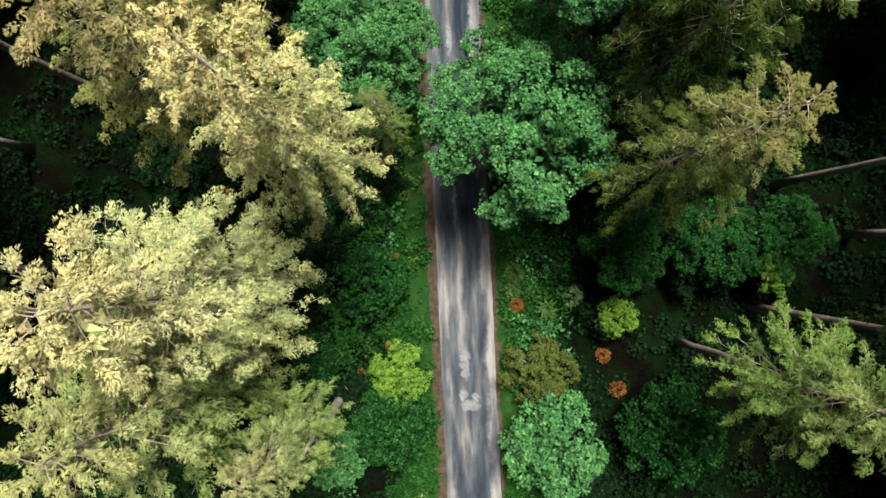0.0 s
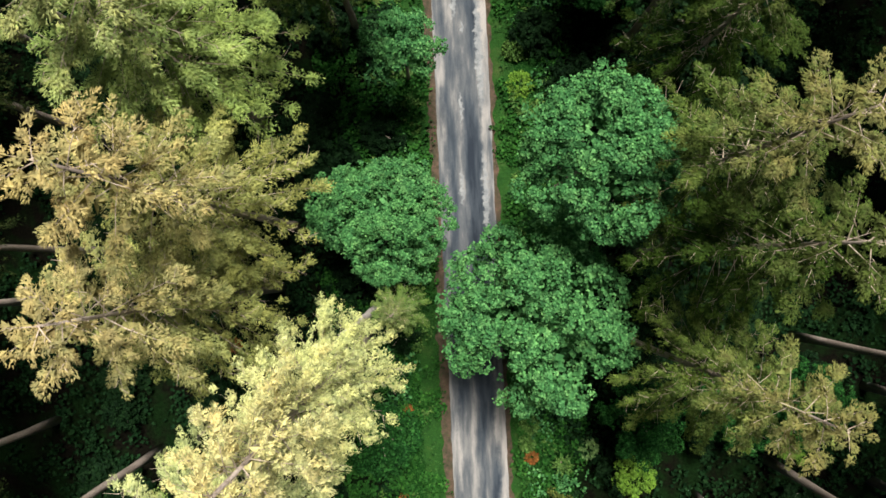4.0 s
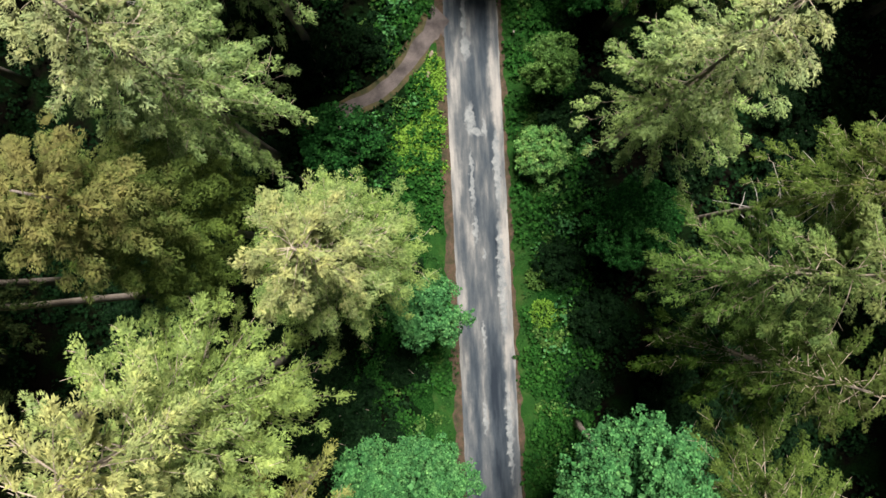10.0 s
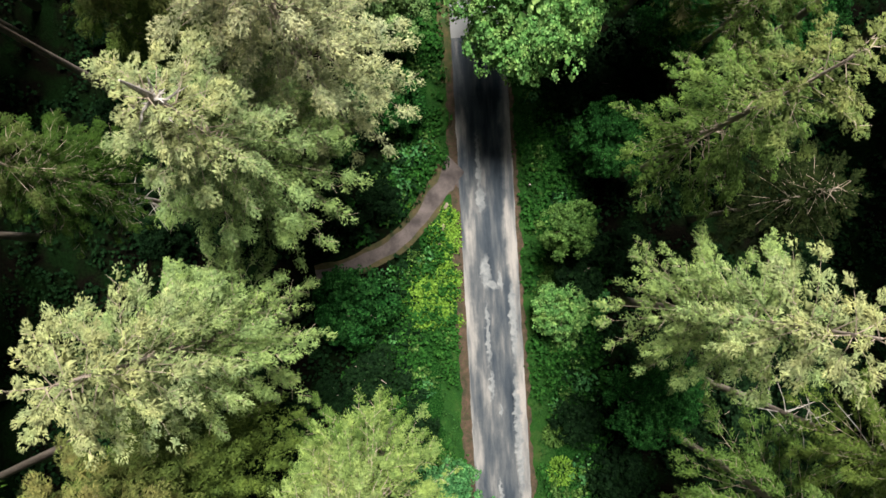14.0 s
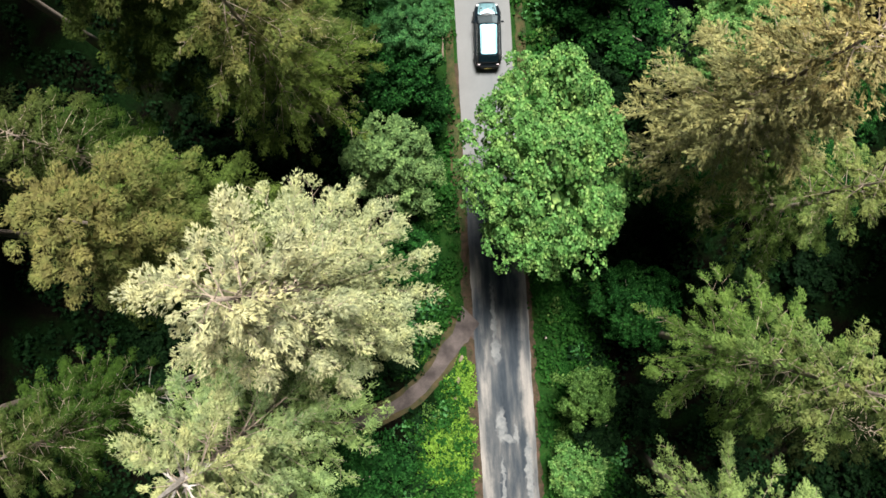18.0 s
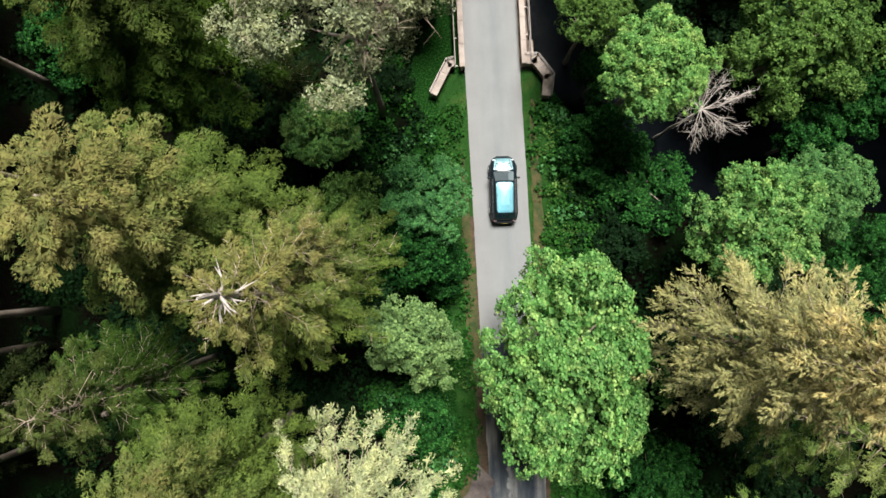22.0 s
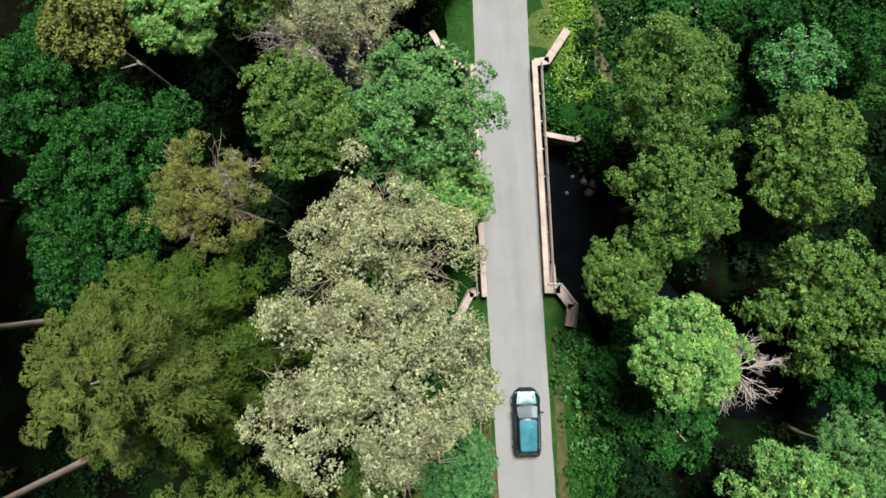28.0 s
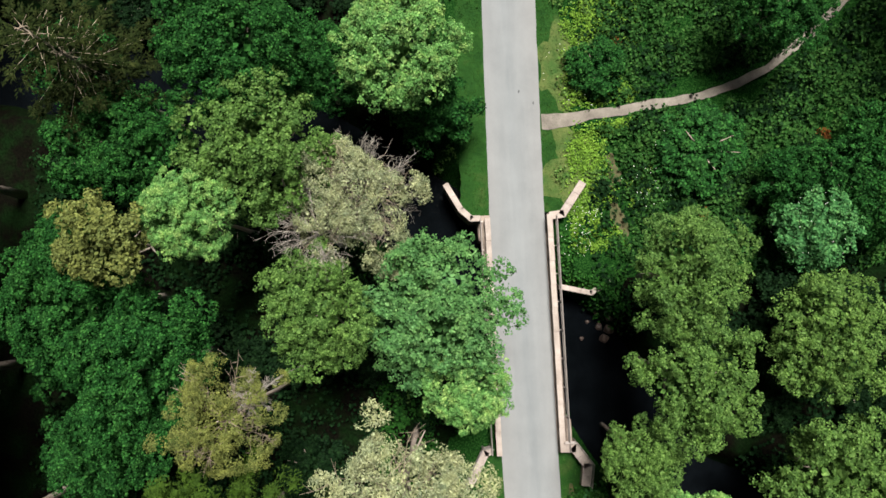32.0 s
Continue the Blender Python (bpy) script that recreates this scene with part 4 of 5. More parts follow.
broadleaf(-6.6, 54.3, 6, 1.8, "silver")
broadleaf(-2.3, 23.4, 8.5, 2.1, "maple")
broadleaf(10.3, 28.1, 7.5, 2.6, "green")
broadleaf(6.2, 38.9, 5.5, 1.7, "lime")
broadleaf(11.4, -0.0, 7, 2.4, "green")
broadleaf(17.9, 0.1, 6, 2.8, "green")
broadleaf(21.3, -2.1, 5, 1.2, "fresh")
broadleaf(7.0, -13.0, 5, 3.2, "maple")
broadleaf(14.7, -12.2, 5, 3.2, "green")
broadleaf(6.1, -8.1, 3.2, 2.2, "olive")
broadleaf(-3.3, -7.8, 3.4, 1.9, "fresh")
broadleaf(-4.0, -11.2, 4.2, 2.6, "green")
broadleaf(11.6, -4.7, 3, 1.3, "fresh")
broadleaf(-5.2, -1.5, 3, 2.4, "green")
broadleaf(-7.9, 34.6, 4.5, 2.6, "green")
broadleaf(-4.3, 53.4, 6.5, 2.2, "silver")
broadleaf(-5.0, 48.5, 4, 2.2, "green")
broadleaf(9.7, 44.5, 6, 2.6, "green")
broadleaf(5.7, 33.7, 3, 1.8, "bright")
broadleaf(13.8, 51.3, 7, 2.6, "green")
broadleaf(11.3, 28.8, 7, 2.2, "green")
broadleaf(8.2, 65.8, 3, 2.4, "green")
broadleaf(-3.1, 58.6, 4, 1.9, "green")
broadleaf(11.1, 63.5, 2.5, 3, "green")
broadleaf(-9.4, -6.9, 4, 2.4, "green")
broadleaf(-7.8, -12.9, 4, 2, "maple")
broadleaf(8.6, 67.0, 3, 2.2, "green")
broadleaf(8.4, 70.8, 4, 1.7, "green")
broadleaf(22.2, 0.2, 6, 2.6, "green")
broadleaf(21.4, 52.0, 7, 3, "green")
broadleaf(23.3, 57.1, 7, 3, "green")
broadleaf(7.9, 99.1, 2, 2, "green")
broadleaf(14.9, 92.7, 2, 3, "green")
broadleaf(19.6, 89.9, 4, 2.0, "green")
broadleaf(23.1, 90.3, 4.5, 2.2, "green")
broadleaf(25.4, 92.2, 5, 2.2, "green")
broadleaf(25.0, 87.5, 5, 2.2, "green")

for x, y, top, r in ((21.8, 65.6, 5.0, 2.6), (25.5, 68.0, 5.2, 3.0), (-26.5, 74.5, 5.4, 3.4), (-27.5, 81.0, 5.4, 3.6), (-28.0, 88.0, 5.4, 3.6), (-26.8, 94.5, 5.4, 3.6), (-27.5, 100.5, 5.4, 3.4)):
    broadleaf(x, y, top, r * 0.8, "green")

# low shrubs under the trees
under_rng = random.Random(21)
bushes = []
while len(bushes) < 170:
    bx, by = under_rng.uniform(-25, 25), under_rng.uniform(-20, 106)
    r = under_rng.uniform(1.0, 2.2)
    if abs(bx - centre(by)) < 3.9 + r or float(seg_dist(bx, by, RIVER)) < 3.6 + r or float(seg_dist(bx, by, TRACK)) < 1.2 + r or (bx > 0 and by > 83):
        continue
    if any((bx - qx) ** 2 + (by - qy) ** 2 < (0.75 * (r + qr)) ** 2 for qx, qy, qr in bushes):
        continue
    bushes.append((bx, by, r))
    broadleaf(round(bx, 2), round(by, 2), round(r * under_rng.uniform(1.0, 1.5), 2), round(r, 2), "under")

# trees that close the wood round about
fill_rng = random.Random(9)
STEMS = [(-22.3, 12.0), (-21.4, 19.0), (-21.6, 25.2), (-20.7, -1.8), (-21.3, 53.6), (-24.2, 50.5), (-25.1, 64.3), (23.6, 4.0), (21.3, -4.5), (18.9, 50.0)]
for fx, fy in STEMS:
    spruce(fx, fy, 30, 2.7, "dark", bole=0.55)
# Added trees, crowns out of view, to close the wood and shade its floor.
for k in range(72):
    side = -1 if k % 2 else 1
    fy = -26 + 142 * (k // 2 + fill_rng.random()) / 36
    wooded = fy < (74 if side < 0 else 56)
    fx = side * (fill_rng.uniform(27.5, 40) if wooded else fill_rng.uniform(31, 42))
    if float(seg_dist(fx, fy, RIVER)) < 4:
        continue
    spruce(round(fx, 1), round(fy, 1), round(fill_rng.uniform(26, 30), 1), fill_rng.uniform(4.4, 5.4), fill_rng.choice(("dark", "moss", "dark")), far=True, depth=0.68)


def far_wood():
    """The woods beyond, as rough crowns of large clumps that nobody comes near."""
    rng = np.random.default_rng(77)
    out = []
    while len(out) < 190:
        x, y = rng.uniform(-170, 170), rng.uniform(-150, 240)
        if (abs(x) < 42 and -45 < y < 135) or abs(x - centre(y)) < 7 or float(seg_dist(x, y, RIVER)) < 7:
            continue
        h, r, n = rng.uniform(18, 28), rng.uniform(3.5, 5.5), 46
        k = rng.uniform(0.05, 1, n)
        a = rng.uniform(0, 6.28, n)
        rad = r * np.sqrt(k) * rng.uniform(0.6, 1.0, n)
        P = np.stack([x + rad * np.cos(a), y + rad * np.sin(a), float(ground_z(x, y)) + h - 0.72 * h * k], -1)
        out.append(bursts(P, np.stack([np.cos(a), np.sin(a), np.full(n, 0.9)], -1), np.stack([np.cos(a), np.sin(a), np.full(n, -0.4)], -1), (0.9, 1.7), 4, rng))
    v, f = join(out)
    tagged(place("far_wood", mesh_np("far_wood", v, f, True), TONES["moss"]), "dark green treetops of the woods beyond the lane", "woods", kind="stuff")


far_wood()


# ---- bridge ----
def bridge():
    b = tagged(new("bridge"), "stone road bridge with pale coping and metal railings over a river", "bridge")
    for y0, y1 in ((71.6, 74.4), (87.2, 89.6)):
        part("abutment", box(bmesh.new(), centre(80) - 2.7, centre(80) + 2.95, y0, y1, -3.6, -0.1, 0.05), WALL_STONE, b)
    part("deck", box(bmesh.new(), centre(80) - 2.45, centre(80) + 2.6, 72.0, 89.2, -0.75, 0.0, 0.04), WALL_STONE, b)
    for side in (-1, 1):
        off = -2.32 if side < 0 else 2.02
        for k in range(10):
            y0, y1 = 72.4 + 1.635 * k, 72.4 + 1.635 * (k + 1) - 0.012
            c = centre((y0 + y1) / 2) + off
            part("parapet_panel", box(bmesh.new(), c + 0.04, c + 0.26, y0, y1, 0.0, 0.82), WALL_STONE, b)
            part("coping_stone", box(bmesh.new(), c - 0.02, c + 0.36, y0, y1, 0.82, 0.94, 0.015), STONE, b)
        outer = (-0.32 if side < 0 else 0.66)
        for k in range(9):
            y = 72.7 + 1.98 * k
            c = centre(y) + off + outer
            part("post", box(bmesh.new(), c - 0.03, c + 0.03, y - 0.03, y + 0.03, -0.2, 1.12), RAIL, b)
            part("bracket", box(bmesh.new(), min(c, c - outer * 0.6), max(c, c - outer * 0.6), y - 0.03, y + 0.03, 0.2, 0.26), RAIL, b)
        for z, dx in ((0.45, 0.0), (0.8, 0.0), (1.12, 0.0)):
            pts = [(centre(y) + off + outer + dx, y, z) for y in np.linspace(72.5, 88.7, 8)]
            part("rail", tube(bmesh.new(), pts, [0.035] * 8, 6), RAIL, b)
    return b


bridge()


def wing(line, width, inner, label, z=0.86, rails=True):
    """A wing wall in straight lengths: masonry, a broad pale coping on top and a railing on the outer edge."""
    w = tagged(new("wing_wall"), label, "wall", "wing walls of the bridge")
    for (ax, ay), (bx, by) in zip(line, line[1:]):
        d = Vector((bx - ax, by - ay, 0))
        L = d.length
        m = Matrix.Translation((ax, ay, 0)) @ Matrix.Rotation(math.atan2(d.y, d.x), 4, "Z")
        lo, hi = (0, width) if inner > 0 else (-width, 0)
        bm = box(bmesh.new(), -0.02, L + 0.02, lo + 0.06, hi - 0.06, -3.0, z - 0.11)
        bm.transform(m)
        part("wall", bm, WALL_STONE, w)
        n = max(1, round(L / 0.9))
        for k in range(n):
            bm = box(bmesh.new(), L * k / n, L * (k + 1) / n - 0.012, lo, hi, z - 0.11, z, 0.012)
            bm.transform(m)
            part("coping_stone", bm, STONE, w)
        if rails:
            oy = lo - 0.06 if inner > 0 else hi + 0.06
            for k in range(2):
                bm = box(bmesh.new(), L * k - 0.025, L * k + 0.025, oy - 0.025, oy + 0.025, -0.3, z + 0.32)
                bm.transform(m)
                part("post", bm, RAIL, w)
            for zz in (z - 0.25, z + 0.05, z + 0.32):
                bm = tube(bmesh.new(), [(0, oy, zz), (L, oy, zz)], (0.025, 0.025), 5)
                bm.transform(m)
                part("rail", bm, RAIL, w)
    return w


wing([(3.8, 73.0), (4.62, 72.95), (5.62, 71.5), (5.35, 70.0)], 0.62, -1, "angled wing wall with broad pale coping and railing")
wing([(-1.25, 73.0), (-1.75, 72.9), (-3.0, 70.7)], 0.5, 1, "angled wing wall with worn pale coping and railing")
wing([(-0.95, 88.5), (-1.7, 88.55), (-2.45, 89.3), (-3.45, 91.2)], 0.42, -1, "angled wing wall with pale coping beside dark water", rails=False)
wing([(3.9, 88.35), (4.95, 88.45), (6.6, 90.7)], 0.55, 1, "angled wing wall with pale coping in tall weeds", rails=False)
wing([(4.25, 83.5), (6.55, 82.9), (8.15, 83.7)], 0.36, 1, "low river wall with broken pale coping", z=0.2, rails=False)


# ---- undergrowth ----
def scatter(name, n, region, height, blade, material, label, seed, count=22, spread=0.6, skip_road=2.6):
    rng = np.random.default_rng(seed)
    x0, x1, y0, y1 = region
    cx, cy = rng.uniform(x0, x1, n), rng.uniform(y0, y1, n)
    mid = np.interp(cy, [-500, 58, 72, 90, 102, 130], [1.42, 1.45, 1.48, 1.70, 2.02, 2.9])
    dens = np.array([noise.noise((a * 0.22, b * 0.22, seed)) for a, b in zip(cx, cy)])
    keep = (np.abs(cx - mid) > skip_road) & (seg_dist(cx, cy, TRACK) > 1.1) & (seg_dist(cx, cy, PATH) > 0.75) & (seg_dist(cx, cy, WORN) > 0.6) & (seg_dist(cx, cy, RIVER) > 3.4) & (dens > -0.25)
    keep &= ~((np.abs(cx - 1.5) < 6.2) & (cy > 69.6) & (cy < 91.5) & ((cx < 4.2) | (cy < 74)))
    cx, cy = cx[keep], cy[keep]
    k = len(cx)
    size = rng.uniform(0.55, 1.25, k) * (0.75 + 0.5 * np.clip(dens[keep] + 0.3, 0, 1))
    a, q = rng.uniform(0, 6.283, (k, count)), np.sqrt(rng.uniform(0, 1, (k, count)))
    px = cx[:, None] + np.cos(a) * q * spread * size[:, None]
    py = cy[:, None] + np.sin(a) * q * spread * size[:, None]
    pz = ground_z(px, py) + height * size[:, None] * (1 - 0.75 * q ** 2) * rng.uniform(0.5, 1.05, (k, count))
    P = np.stack([px, py, pz], -1).reshape(-1, 3)
    U = np.stack([np.cos(a) * q * 0.7, np.sin(a) * q * 0.7, np.ones((k, count))], -1).reshape(-1, 3)
    P, U = np.repeat(P, 2, 0), np.repeat(U, 2, 0)
    P = P + rng.normal(0, blade * 0.5, P.shape) * np.array([1, 1, 0.5])
    v, f = facing(P, unit(U * np.array([1.3, 1.3, 0.8]) + rng.normal(0, 0.4, P.shape)), blade, rng)
    return tagged(place(name, mesh_np(name, v, f), material), label, "undergrowth", kind="stuff")


scatter("nettles", 4700, (-9, 9, -20, 88), 0.8, 0.24, NETTLE, "green nettles and weeds along the lane", 3, count=14)
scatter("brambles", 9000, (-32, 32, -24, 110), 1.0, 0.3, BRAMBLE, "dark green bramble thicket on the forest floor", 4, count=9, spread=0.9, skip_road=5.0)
scatter("meadow_plants", 2600, (4.5, 30, 84, 112), 0.8, 0.24, MEADOW, "tall green weeds by the footpath", 5, count=14, skip_road=6.2)
scatter("clearing_weeds", 900, (4.6, 11.5, 86.0, 106), 0.35, 0.15, TONES["fresh"], "yellow-green grass and weeds by the footpath", 8, count=14, spread=0.5, skip_road=3.9)
scatter("weeds", 620, (-7, 8, -20, 108), 0.7, 0.2, TONES["lime"], "yellow-green weeds by the roadside", 6, skip_road=3.2)
scatter("track_weeds", 420, (-4.6, -0.7, 33, 41.6), 0.35, 0.15, TONES["fresh"], "low yellow-green weeds between the lane and the track", 13, count=16, spread=0.5, skip_road=2.3)
scatter("verge_weeds", 900, (-2.6, 5.4, -20, 70), 0.3, 0.13, MEADOW, "low weeds growing into the grass verge", 14, count=10, spread=0.4, skip_road=2.7)
scatter("tall_herbs", 260, (-8, 9, -20, 70), 1.1, 0.26, TONES["maple"], "taller leafy herbs between the weeds", 12, count=18, spread=0.8, skip_road=3.6)


def grass(name, n, lo, hi, y0, y1, seed):
    rng = np.random.default_rng(seed)
    y = rng.uniform(y0, y1, n)
    mid = np.interp(y, [-500, 58, 72, 90, 102, 130], [1.42, 1.45, 1.48, 1.70, 2.02, 2.9])
    x = mid + rng.uniform(lo, hi, n)
    ok = seg_dist(x, y, TRACK) > 0.8
    x, y = x[ok], y[ok]
    P = np.stack([x, y, np.full(len(x), 0.01)], -1)
    U = rng.normal(0, 0.5, P.shape) + np.array([[0, 0, 0.7]])
    v, f = cards(P, U, rng.normal(0, 1, P.shape), rng.uniform(0.08, 0.22, len(P)), np.full(len(P), 0.014), 0.05)
    return tagged(place(name, mesh_np(name, v, f), GRASS_BLADE), "short green grass blades on the verge", "grass", kind="stuff")


for lo, hi in ((-3.9, -2.1), (2.1, 3.7)):
    for y0, y1, n in ((-22, 72.2, 14000), (89.2, 108, 4000)):
        grass("grass", n, lo, hi, y0, y1, int(abs(lo) * 10 + y1))


# ---- car ----
PAINT = plain("dark_blue_black_paint", (0.008, 0.013, 0.018), 0.3, 0.0, 0.4, 0.0)
GLASS = plain("tinted_car_glass", (0.012, 0.03, 0.04), 0.03, 0.0, 0.9, 1.0)
# Roof, bonnet and windscreen colours stand in for the bright sky's reflection.
ROOF_REFLECTION = surface("roof_sky_reflection", (0.02, 0.12, 0.155), (0.045, 0.21, 0.26), 0.5, 0.32, 3.0, 0.03, 0.5, 0.25)
BONNET_REFLECTION = surface("bonnet_sky_reflection", (0.10, 0.22, 0.25), (0.20, 0.33, 0.36), 0.8, 0.32, 3.0, 0.03, 0.5, 0.25)
SCREEN_SHEEN = plain("windscreen_painted_sheen", (0.22, 0.27, 0.29), 0.3, 0.5, 1.0, 1.0)
TYRE = plain("tyre_rubber", (0.02, 0.02, 0.02), 0.85)
ALLOY = plain("alloy_rim", (0.55, 0.55, 0.57), 0.3, 0.9)
LAMP_GLASS = plain("headlamp_glass", (0.07, 0.085, 0.095), 0.3, 0.0, 0.6)
RED_GLASS = plain("tail_lamp_glass", (0.06, 0.006, 0.006), 0.3)
TRIM = plain("black_plastic_trim", (0.015, 0.015, 0.016), 0.6)
PLATE = plain("yellow_plate", (0.7, 0.55, 0.08), 0.5)


def loft(sections):
    """Closed skin over cross-sections, each a list of points."""
    bm = bmesh.new()
    rings = [[bm.verts.new(p) for p in s] for s in sections]
    k = len(rings[0])
    for a, b in zip(rings, rings[1:]):
        for i in range(k):
            bm.faces.new((a[i], a[(i + 1) % k], b[(i + 1) % k], b[i]))
    bm.faces.new(rings[0][::-1])
    bm.faces.new(rings[-1])
    bmesh.ops.recalc_face_normals(bm, faces=bm.faces[:])
    return bm


def rounded_plate(corners, r, height, thick=0.03):
    """A thin panel with rounded corners that follows height(x, y)."""
    bm = bmesh.new()
    pts, n = [], len(corners)
    for i, c in enumerate(corners):
        c, a, b = Vector(c), Vector(corners[i - 1]), Vector(corners[(i + 1) % n])
        p, q = c + (a - c).normalized() * r, c + (b - c).normalized() * r
        pts += [p * (1 - t) ** 2 + c * 2 * t * (1 - t) + q * t * t for t in (0, 0.33, 0.67, 1)]
    mid = sum(pts, Vector((0, 0))) / len(pts)
    rings = []
    for f, dz in ((1.0, -thick), (1.0, 0.0), (0.85, 0.0), (0.5, 0.0)):
        rings.append([bm.verts.new((*(mid + (p - mid) * f), height(*(mid + (p - mid) * f)) + dz)) for p in pts])
    k = len(pts)
    for a, b in zip(rings, rings[1:]):
        for i in range(k):
            bm.faces.new((a[i], a[(i + 1) % k], b[(i + 1) % k], b[i]))
    top = bm.verts.new((*mid, height(*mid)))
    for i in range(k):
        bm.faces.new((rings[-1][i], rings[-1][(i + 1) % k], top))
    bm.faces.new(rings[0][::-1])
    return bm


def car(x, y, turn):
    c = tagged(new("car"), "glossy black car on the lane, sky reflections painted on its roof and bonnet", "car")
    c.matrix_world = pose(x, y, 0.06, 0, 0, turn)

    def lower(yy, hw, z0, z1, crown):
        return [(-hw * 0.86, yy, z0), (-hw, yy, z0 + 0.16), (-hw, yy, z1 - 0.18), (-hw * 0.9, yy, z1 - 0.03), (-hw * 0.45, yy, z1 + crown), (0, yy, z1 + crown * 1.25), (hw * 0.45, yy, z1 + crown), (hw * 0.9, yy, z1 - 0.03), (hw, yy, z1 - 0.18), (hw, yy, z0 + 0.16), (hw * 0.86, yy, z0)]
    body = part("body", loft([lower(-2.33, 0.5, 0.44, 0.74, 0.0), lower(-2.29, 0.68, 0.38, 0.84, 0.0), lower(-2.18, 0.82, 0.32, 0.93, 0.01), lower(-1.85, 0.92, 0.25, 1.0, 0.02), lower(-0.9, 0.945, 0.22, 1.0, 0.02), lower(0.6, 0.94, 0.22, 0.99, 0.03), lower(1.1, 0.93, 0.22, 0.96, 0.05), lower(1.75, 0.89, 0.25, 0.88, 0.05), lower(2.05, 0.79, 0.3, 0.79, 0.04), lower(2.22, 0.62, 0.36, 0.69, 0.02), lower(2.3, 0.42, 0.42, 0.62, 0.01)]), PAINT, c, smooth=True)

    def cabin(yy, hb, ht, z0, z1):
        return [(-hb, yy, z0), (-ht, yy, z1 - 0.06), (-ht * 0.85, yy, z1), (0, yy, z1 + 0.03), (ht * 0.85, yy, z1), (ht, yy, z1 - 0.06), (hb, yy, z0)]
    part("cabin", loft([cabin(-2.15, 0.8, 0.72, 0.95, 1.06), cabin(-1.75, 0.84, 0.66, 0.95, 1.5), cabin(-0.6, 0.85, 0.66, 0.95, 1.58), cabin(0.25, 0.85, 0.65, 0.95, 1.53), cabin(0.45, 0.84, 0.66, 0.95, 1.44), cabin(1.18, 0.78, 0.7, 0.95, 1.02)]), PAINT, c, smooth=True)
    bm = bmesh.new()
    vs = [bm.verts.new(p) for p in ((-0.62, 0.47, 1.45), (-0.3, 0.49, 1.475), (0.3, 0.49, 1.475), (0.62, 0.47, 1.45), (0.7, 1.13, 1.075), (0.3, 1.2, 1.075), (-0.3, 1.2, 1.075), (-0.7, 1.13, 1.075))]
    bm.faces.new(vs)
    bmesh.ops.solidify(bm, geom=bm.faces[:], thickness=-0.012)
    part("windscreen", bm, SCREEN_SHEEN, c, "raked windscreen with a painted pale sheen")
    part("roof_panel", rounded_plate([(-0.54, -1.72), (0.54, -1.72), (0.58, 0.34), (-0.58, 0.34)], 0.16, lambda px, py: 1.615 - 0.02 * (px / 0.5) ** 2 - 0.016 * (py + 0.7) ** 2), ROOF_REFLECTION, c, "glossy roof panel with a painted teal sky reflection")
    part("bonnet", rounded_plate([(-0.68, 1.3), (0.68, 1.3), (0.56, 2.12), (-0.56, 2.12)], 0.1, lambda px, py: float(np.interp(py, [1.1, 1.75, 2.1, 2.27], [1.022, 0.943, 0.83, 0.69])) + 0.018 - 0.05 * (px / 0.7) ** 2), BONNET_REFLECTION, c, "bonnet with a painted pale blue sky reflection")
    for sx in (-1, 1):
        part("bonnet_groove", tube(bmesh.new(), [(sx * 0.56, 1.32, 1.015), (sx * 0.5, 1.75, 0.945), (sx * 0.42, 2.08, 0.845)], (0.022, 0.02, 0.014), 5), TRIM, c)
    bm = bmesh.new()
    bm.faces.new([bm.verts.new(p) for p in ((-0.58, -1.8, 1.47), (0.58, -1.8, 1.47), (0.66, -2.12, 1.13), (-0.66, -2.12, 1.13))])
    bmesh.ops.solidify(bm, geom=bm.faces[:], thickness=-0.012)
    part("rear_window", bm, GLASS, c)
    for sx in (-1, 1):
        for y0, y1 in ((-1.7, -0.95), (-0.9, -0.1), (-0.05, 0.6)):
            bm = bmesh.new()
            bm.faces.new([bm.verts.new(p) for p in ((sx * 0.845, y0, 1.02), (sx * 0.845, y1 + 0.1, 1.02), (sx * 0.69, y1 - 0.05, 1.42), (sx * 0.69, y0, 1.42))])
            bmesh.ops.solidify(bm, geom=bm.faces[:], thickness=0.012)
            part("side_window", bm, GLASS, c)
        part("roof_rail", tube(bmesh.new(), [(sx * 0.6, -1.7, 1.56), (sx * 0.6, -1.5, 1.64), (sx * 0.6, 0.0, 1.63), (sx * 0.6, 0.18, 1.55)], [0.022] * 4), TRIM, c)
        bm = bmesh.new()
        bmesh.ops.create_uvsphere(bm, u_segments=10, v_segments=6, radius=0.12, matrix=Matrix.Translation((sx * 1.02, 0.72, 1.06)) @ Matrix.Diagonal((1, 0.6, 0.75, 1)))
        part("wing_mirror", bm, PAINT, c, smooth=True)
        part("headlight", box(bmesh.new(), sx * 0.64 - 0.12, sx * 0.64 + 0.12, 1.88, 2.1, 0.64, 0.80, 0.04), LAMP_GLASS, c, "clear headlight")
        part("tail_light", box(bmesh.new(), sx * 0.66 - 0.11, sx * 0.66 + 0.11, -2.27, -2.12, 0.74, 0.92, 0.03), RED_GLASS, c, "red tail light")
        for wy in (-1.42, 1.42):
            w = tagged(new("wheel"))
            w.parent = c
            bm = bmesh.new()
            bmesh.ops.create_cone(bm, cap_ends=True, segments=20, radius1=0.34, radius2=0.34, depth=0.23, matrix=Matrix.Translation((sx * 0.86, wy, 0.33)) @ Matrix.Rotation(math.pi / 2, 4, "Y"))
